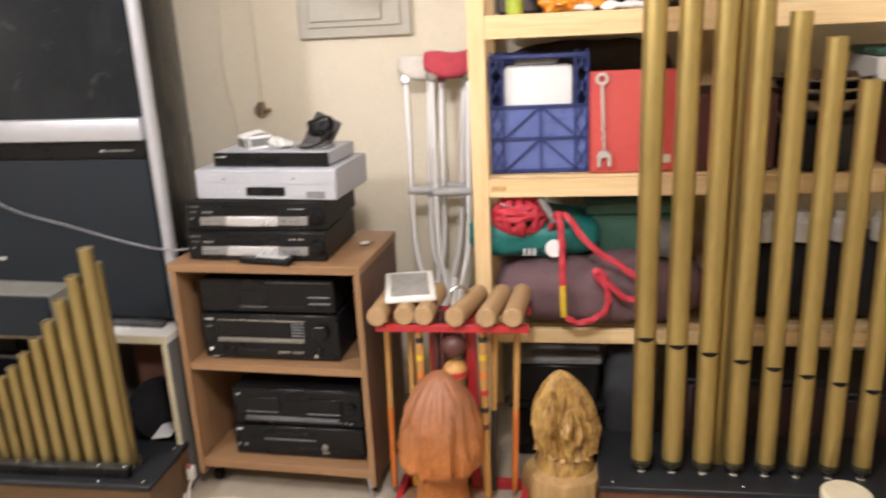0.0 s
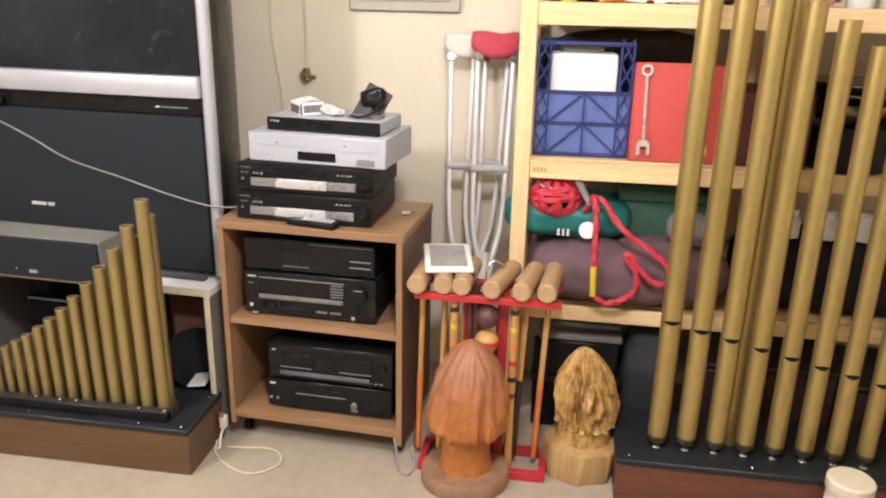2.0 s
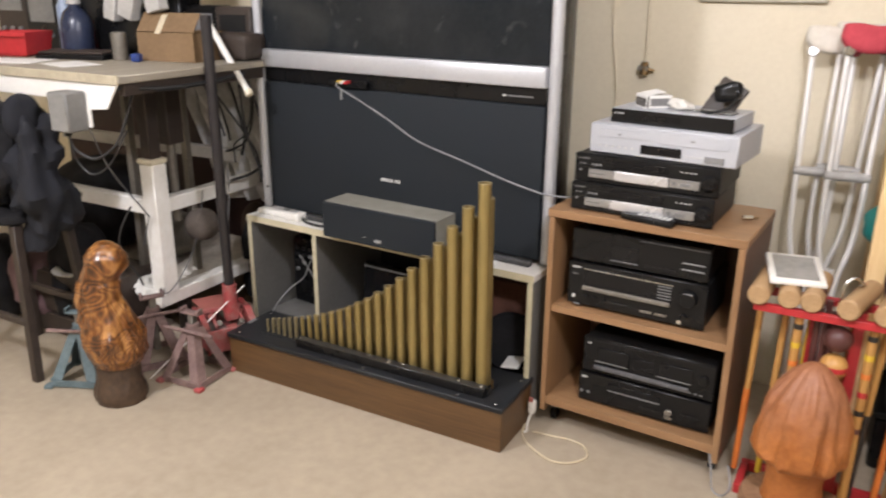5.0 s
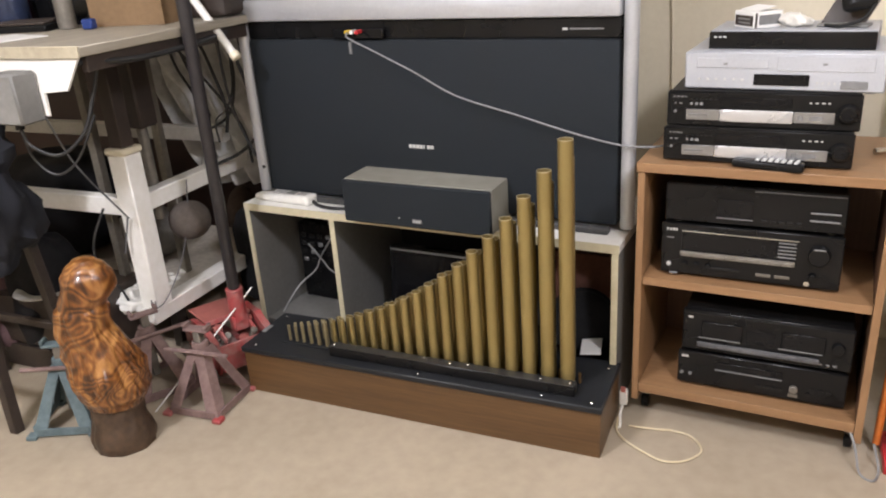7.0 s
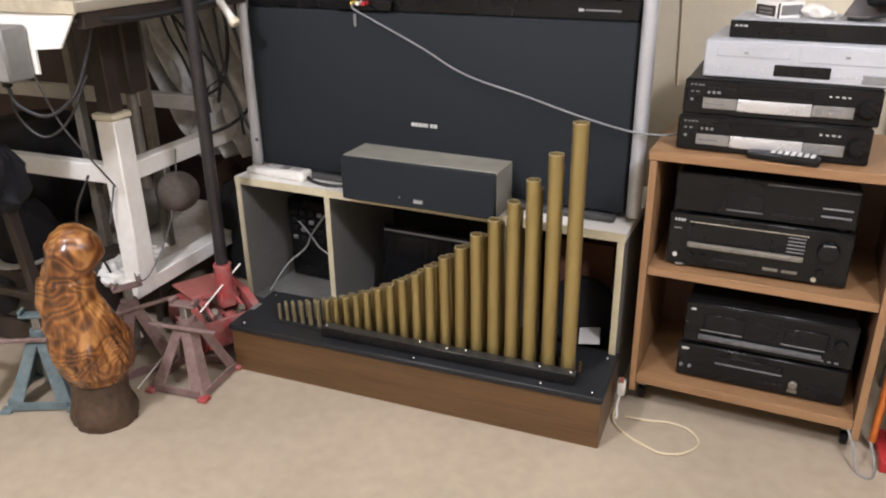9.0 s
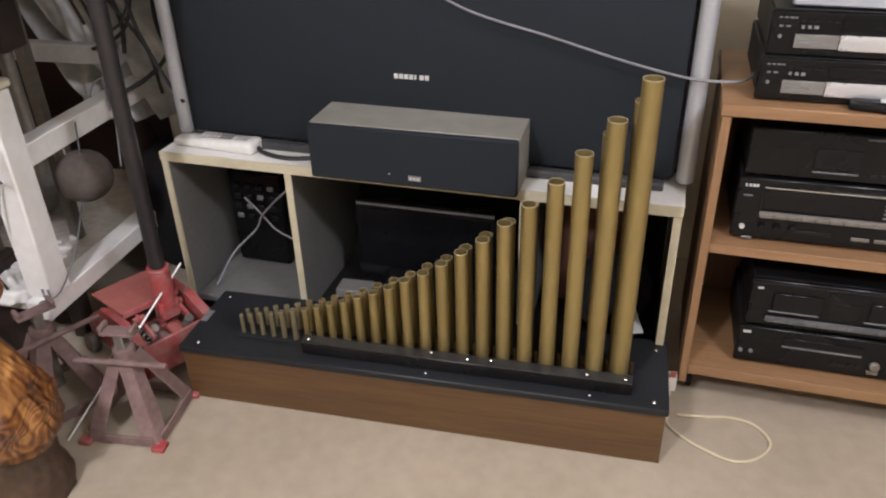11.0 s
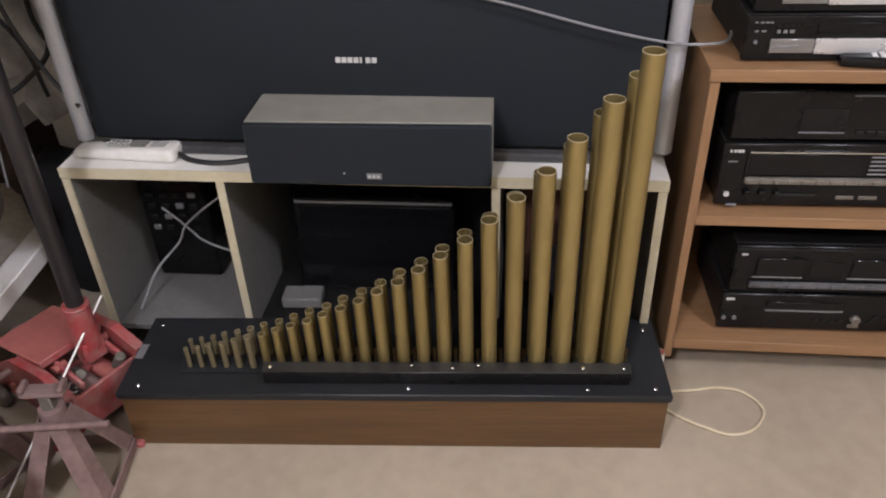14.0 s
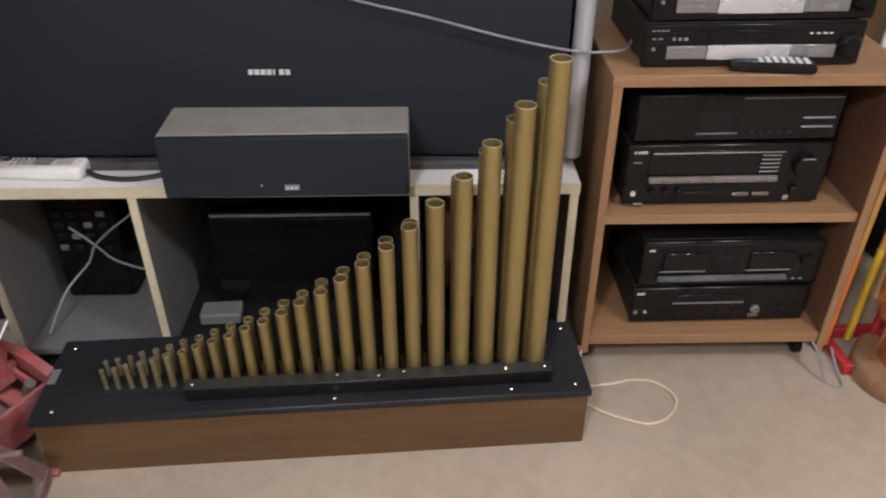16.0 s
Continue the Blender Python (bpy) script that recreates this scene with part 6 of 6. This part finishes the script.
# ---- stool with a jacket ----
def stool():
    t = thing("stool", "dark brown steel stool standing before the bench", "stool", pose(-1.33, -0.30, 0))
    for sx in (-1, 1):
        for sy in (-1, 1):
            part("leg", moved(bx(-0.016, 0.016, -0.016, 0.016, 0.0, 0.60, 0.002), pose(sx * 0.19, sy * 0.13, 0, sy * 3, -sx * 3, 0)), "darksteel", t)
    part("seat", soft_block(-0.20, 0.20, -0.16, 0.16, 0.595, 0.65, 4, 0.002, 6, 16), "dark", t)
    for y in (-0.125, 0.125):
        part("stretcher", bx(-0.175, 0.175, y - 0.01, y + 0.01, 0.22, 0.245, 0.002), "darksteel", t)
    part("backrest", moved(bx(-0.20, 0.20, -0.02, 0.02, 0.66, 1.02, 0.015), pose(0, -0.10, 0, -4, 0, 0)), "darksteel", t)
    j = thing("dark_jacket", "dark jacket draped over the stool", "jacket", pose(-1.35, -0.36, 0.655))
    part("torso", soft_block(-0.23, 0.20, -0.15, 0.14, 0.0, 0.40, 2.8, 0.06, 10, 34, 3), "dark", j)
    part("sleeve", soft_block(-0.10, 0.02, -0.21, -0.09, -0.02, 0.34, 2.4, 0.03, 9, 20, 6), "dark", j)
    part("collar", soft_block(-0.15, 0.12, -0.13, 0.02, 0.33, 0.43, 2.6, 0.025, 10, 18, 9), "blackm", j)
    n = thing("navy_garment", "navy garment hanging beside the jacket", "garment", pose(-1.11, -0.31, 0.50))
    navy = mat("navy_cloth", (0.008, 0.009, 0.014), rough=0.9, scale=9, bump=0.3)
    part("body", soft_block(-0.09, 0.075, -0.09, 0.09, 0.0, 0.50, 2.8, 0.06, 11, 30, 8), navy, n)
    part("strap", soft_block(-0.03, 0.03, -0.10, 0.03, 0.40, 0.56, 2.6, 0.01, 12, 14, 3), navy, n)
    solo("crumpled_bag", soft_block(-0.08, 0.07, -0.05, 0.06, 0, 0.05, 2.6, 0.03, 26, 20, 4), "paper", "crumpled white plastic bag on the bench deck", "bag", pose(-1.15, 0.09, 0.2155))
    solo("white_dish", lathe([(0.05, 0), (0.095, 0.012), (0.10, 0.018), (0.095, 0.018), (0.05, 0.006)], 26), "whitep", "white oval dish lying on the dark crate", "dish", pose(-1.30, -0.09, 0.299))
    t = thing("low_crate", "dark wooden crate under the bench front", "crate", pose(-1.36, 0.0, 0))
    for k in range(3):
        part("slat", bx(-0.30, 0.27, -0.14, -0.125, 0.02 + k * 0.095, 0.10 + k * 0.095, 0.002), "darksteel", t)
    part("body", bx(-0.30, 0.27, -0.124, 0.14, 0.0, 0.298, 0.003), "darksteel", t)


stool()


# ---- jack stands and floor jack ----
def jack_stand(m, c, label, foot="rustred"):
    t = thing("jack_stand", label, "jack stand", m, "jack stands")
    feet = [(s1 * 0.095, s2 * 0.095) for s1, s2 in ((-1, -1), (1, -1), (1, 1), (-1, 1))]
    for x, y in feet:
        a = math.atan2(y, x)
        for d in (-0.7, 0.7):
            u = Vector((math.cos(a + d + 1.57 * (1 if d > 0 else -1)), math.sin(a + d + 1.57 * (1 if d > 0 else -1)), 0))
            p0, p1 = Vector((x, y, 0.012)), Vector((x * 0.27, y * 0.27, 0.225))
            w = u * 0.040
            n = Vector((math.cos(a), math.sin(a), 0.4)).normalized() * 0.003
            part("leg", loft([[p0, p0 + w, p0 + w - n, p0 - n], [p1, p1 + w * 0.8, p1 + w * 0.8 - n, p1 - n]]), c, t)
        part("foot", bx(x - 0.016, x + 0.016, y - 0.016, y + 0.016, 0.0, 0.016, 0.003), foot, t)
    for (x0, y0), (x1, y1) in zip(feet, feet[1:] + feet[:1]):
        d = Vector((x1 - x0, y1 - y0, 0))
        part("base_bar", moved(bx(0.014, d.length - 0.014, -0.003, 0.003, 0.006, 0.034, 0.001), pose(x0, y0, 0, 0, 0, math.degrees(math.atan2(d.y, d.x)))), c, t)
    part("neck", rod((0, 0, 0.17), (0, 0, 0.245), 0.030, 0.026, seg=16, b=0.002), c, t)
    part("ratchet_post", bx(-0.012, 0.012, -0.014, 0.014, 0.05, 0.285, 0.002), "rawsteel", t, "worn steel ratchet post")
    part("saddle", join(bx(-0.045, 0.045, -0.018, 0.018, 0.2855, 0.296, 0.003), bx(-0.045, -0.034, -0.018, 0.018, 0.2965, 0.312, 0.003), bx(0.034, 0.045, -0.018, 0.018, 0.2965, 0.312, 0.003)), c, t)
    part("lever", rod((-0.11, -0.040, 0.224), (0.125, -0.034, 0.222), 0.0075, seg=10, b=0.002), "rustred", t)
    return t


jack_stand(pose(-0.655, -0.100, 0, 0, 0, 4) @ Matrix.Diagonal((0.96, 1.0, 0.90, 1)), "rustred", "dusty red steel jack stand with worn saddle", "jackred")
jack_stand(pose(-1.010, -0.315, 0, 0, 0, 24) @ Matrix.Diagonal((1.0, 1.0, 0.92, 1)), "bluesteel", "blue-grey steel jack stand behind the carving", "bluesteel")
jack_stand(pose(-0.895, -0.075, 0, 0, 0, 60) @ Matrix.Diagonal((1.0, 1.0, 0.92, 1)), "rustred", "dusty red steel jack stand beside the bench foot")


def floor_jack():
    t = thing("floor_jack", "red enamel trolley jack with a long black handle", "floor jack", pose(-0.735, 0.125, 0, 0, 0, -30))
    prof = [(-0.21, 0.03), (0.10, 0.03), (0.128, 0.07), (0.128, 0.155), (0.05, 0.185), (-0.06, 0.180), (-0.16, 0.12), (-0.21, 0.08)]
    for y in (-0.085, 0.085):
        bm = bmesh.new()
        a = [bm.verts.new((x, y - 0.005, z)) for x, z in prof]
        b = [bm.verts.new((x, y + 0.005, z)) for x, z in prof]
        bm.faces.new(a)
        bm.faces.new(b[::-1])
        for i in range(len(prof)):
            j = (i + 1) % len(prof)
            bm.faces.new((a[j], a[i], b[i], b[j]))
        bmesh.ops.recalc_face_normals(bm, faces=bm.faces[:])
        plate = part("side_plate", bm, "jackred", t)
        lip = [(-0.06, 0.1805), (0.05, 0.1855), (0.128, 0.1555)]
        for (x0, z0), (x1, z1) in zip(lip, lip[1:]):
            s = 1 if y > 0 else -1
            part("flange", loft([[(x, y - 0.006, z), (x, y + 0.018 * s, z), (x, y + 0.018 * s, z + 0.005), (x, y - 0.006, z + 0.005)] for x, z in ((x0, z0), (x1, z1))]), "jackred", plate)
        for x, z in ((-0.12, 0.07), (0.02, 0.08), (0.095, 0.11)):
            s = 1 if y > 0 else -1
            part("bolt", rod((x, y + 0.0055 * s, z), (x, y + 0.014 * s, z), 0.011, seg=6), "rustsalmon", plate)
    part("end_plate", bx(0.112, 0.122, -0.0795, 0.0795, 0.045, 0.140, 0.002), "jackred", t)
    part("top_plate", moved(bx(-0.165, 0.012, -0.078, 0.078, -0.003, 0.003, 0.002), pose(0, 0, 0.186, 0, -5, 0)), "rustsalmon", t, "dusty pinkish cover plate")
    part("plate_lip", moved(bx(0.0122, 0.018, -0.078, 0.078, -0.012, 0.006, 0.002), pose(0, 0, 0.186, 0, -5, 0)), "jackred", t)
    part("lift_arm", moved(bx(-0.20, 0.03, -0.03, 0.03, 0.0, 0.035, 0.005), pose(0, 0, 0.075, 0, -6, 0)), "jackred", t)
    part("saddle", rod((-0.185, 0, 0.118), (-0.185, 0, 0.14), 0.033, 0.040, seg=20, b=0.003), "rustred", t)
    part("pump", rod((0.025, -0.02, 0.105), (0.108, -0.02, 0.10), 0.026, seg=16, b=0.003), "rustred", t)
    part("plunger", rod((0.035, -0.02, 0.132), (0.075, -0.03, 0.150), 0.012, seg=12, b=0.002), "rawsteel", t)
    part("cylinder", rod((0.03, 0.035, 0.10), (0.108, 0.04, 0.095), 0.022, seg=16, b=0.003), "rustsalmon", t)
    part("release_valve", rod((0.09, 0.045, 0.125), (0.112, 0.05, 0.16), 0.012, seg=12, b=0.002), "rawsteel", t)
    part("spring", hose([(0.03 + 0.005 * i, -0.058 + 0.011 * math.cos(i * 1.6), 0.135 + 0.011 * math.sin(i * 1.6)) for i in range(14)], 0.003, 6, 4), "rawsteel", t)
    for y in (-0.048, 0.058):
        k = part("link", moved(bx(-0.045, 0.045, -0.005, 0.005, -0.012, 0.012, 0.003), pose(0.065, y, 0.158, 0, 18, 0)), "jackred", t)
        part("link_pin", rod((0.035, y - 0.015, 0.168), (0.035, y + 0.015, 0.168), 0.010, seg=10), "rustsalmon", k)
    part("yoke", bx(0.022, 0.062, 0.0, 0.058, 0.14, 0.20, 0.008), "jackred", t)
    h = part("handle_socket", rod((0.036, 0.030, 0.175), (0.041, 0.029, 0.285), 0.030, 0.027, seg=18, b=0.003), "jackred", t, "red handle socket")
    part("socket_rim", rod((0.041, 0.029, 0.286), (0.0416, 0.0288, 0.294), 0.029, seg=18, b=0.002), "jackred", h)
    part("handle", rod((0.0416, 0.0288, 0.2945), (0.123, 0.007, 1.32), 0.0195, seg=18, b=0.003), "handleblack", t, "dark steel handle tube")
    for y in (-0.108, 0.108):
        for x, q in ((0.085, 0.03), (-0.17, 0.028)):
            w = part("wheel", rod((x, y - 0.012, q), (x, y + 0.012, q), q, seg=18, b=0.003), "rawsteel", t)
            part("hub", rod((x, y - 0.014, q), (x, y + 0.014, q), 0.009, seg=10), "jackred", w)
    solo("steel_rod", rod((-0.650, 0.178, 0.279), (-0.786, -0.212, 0.004), 0.0027, seg=10, b=0.001), "alu", "bright thin steel rod leaning on the jack", "rod")

floor_jack()
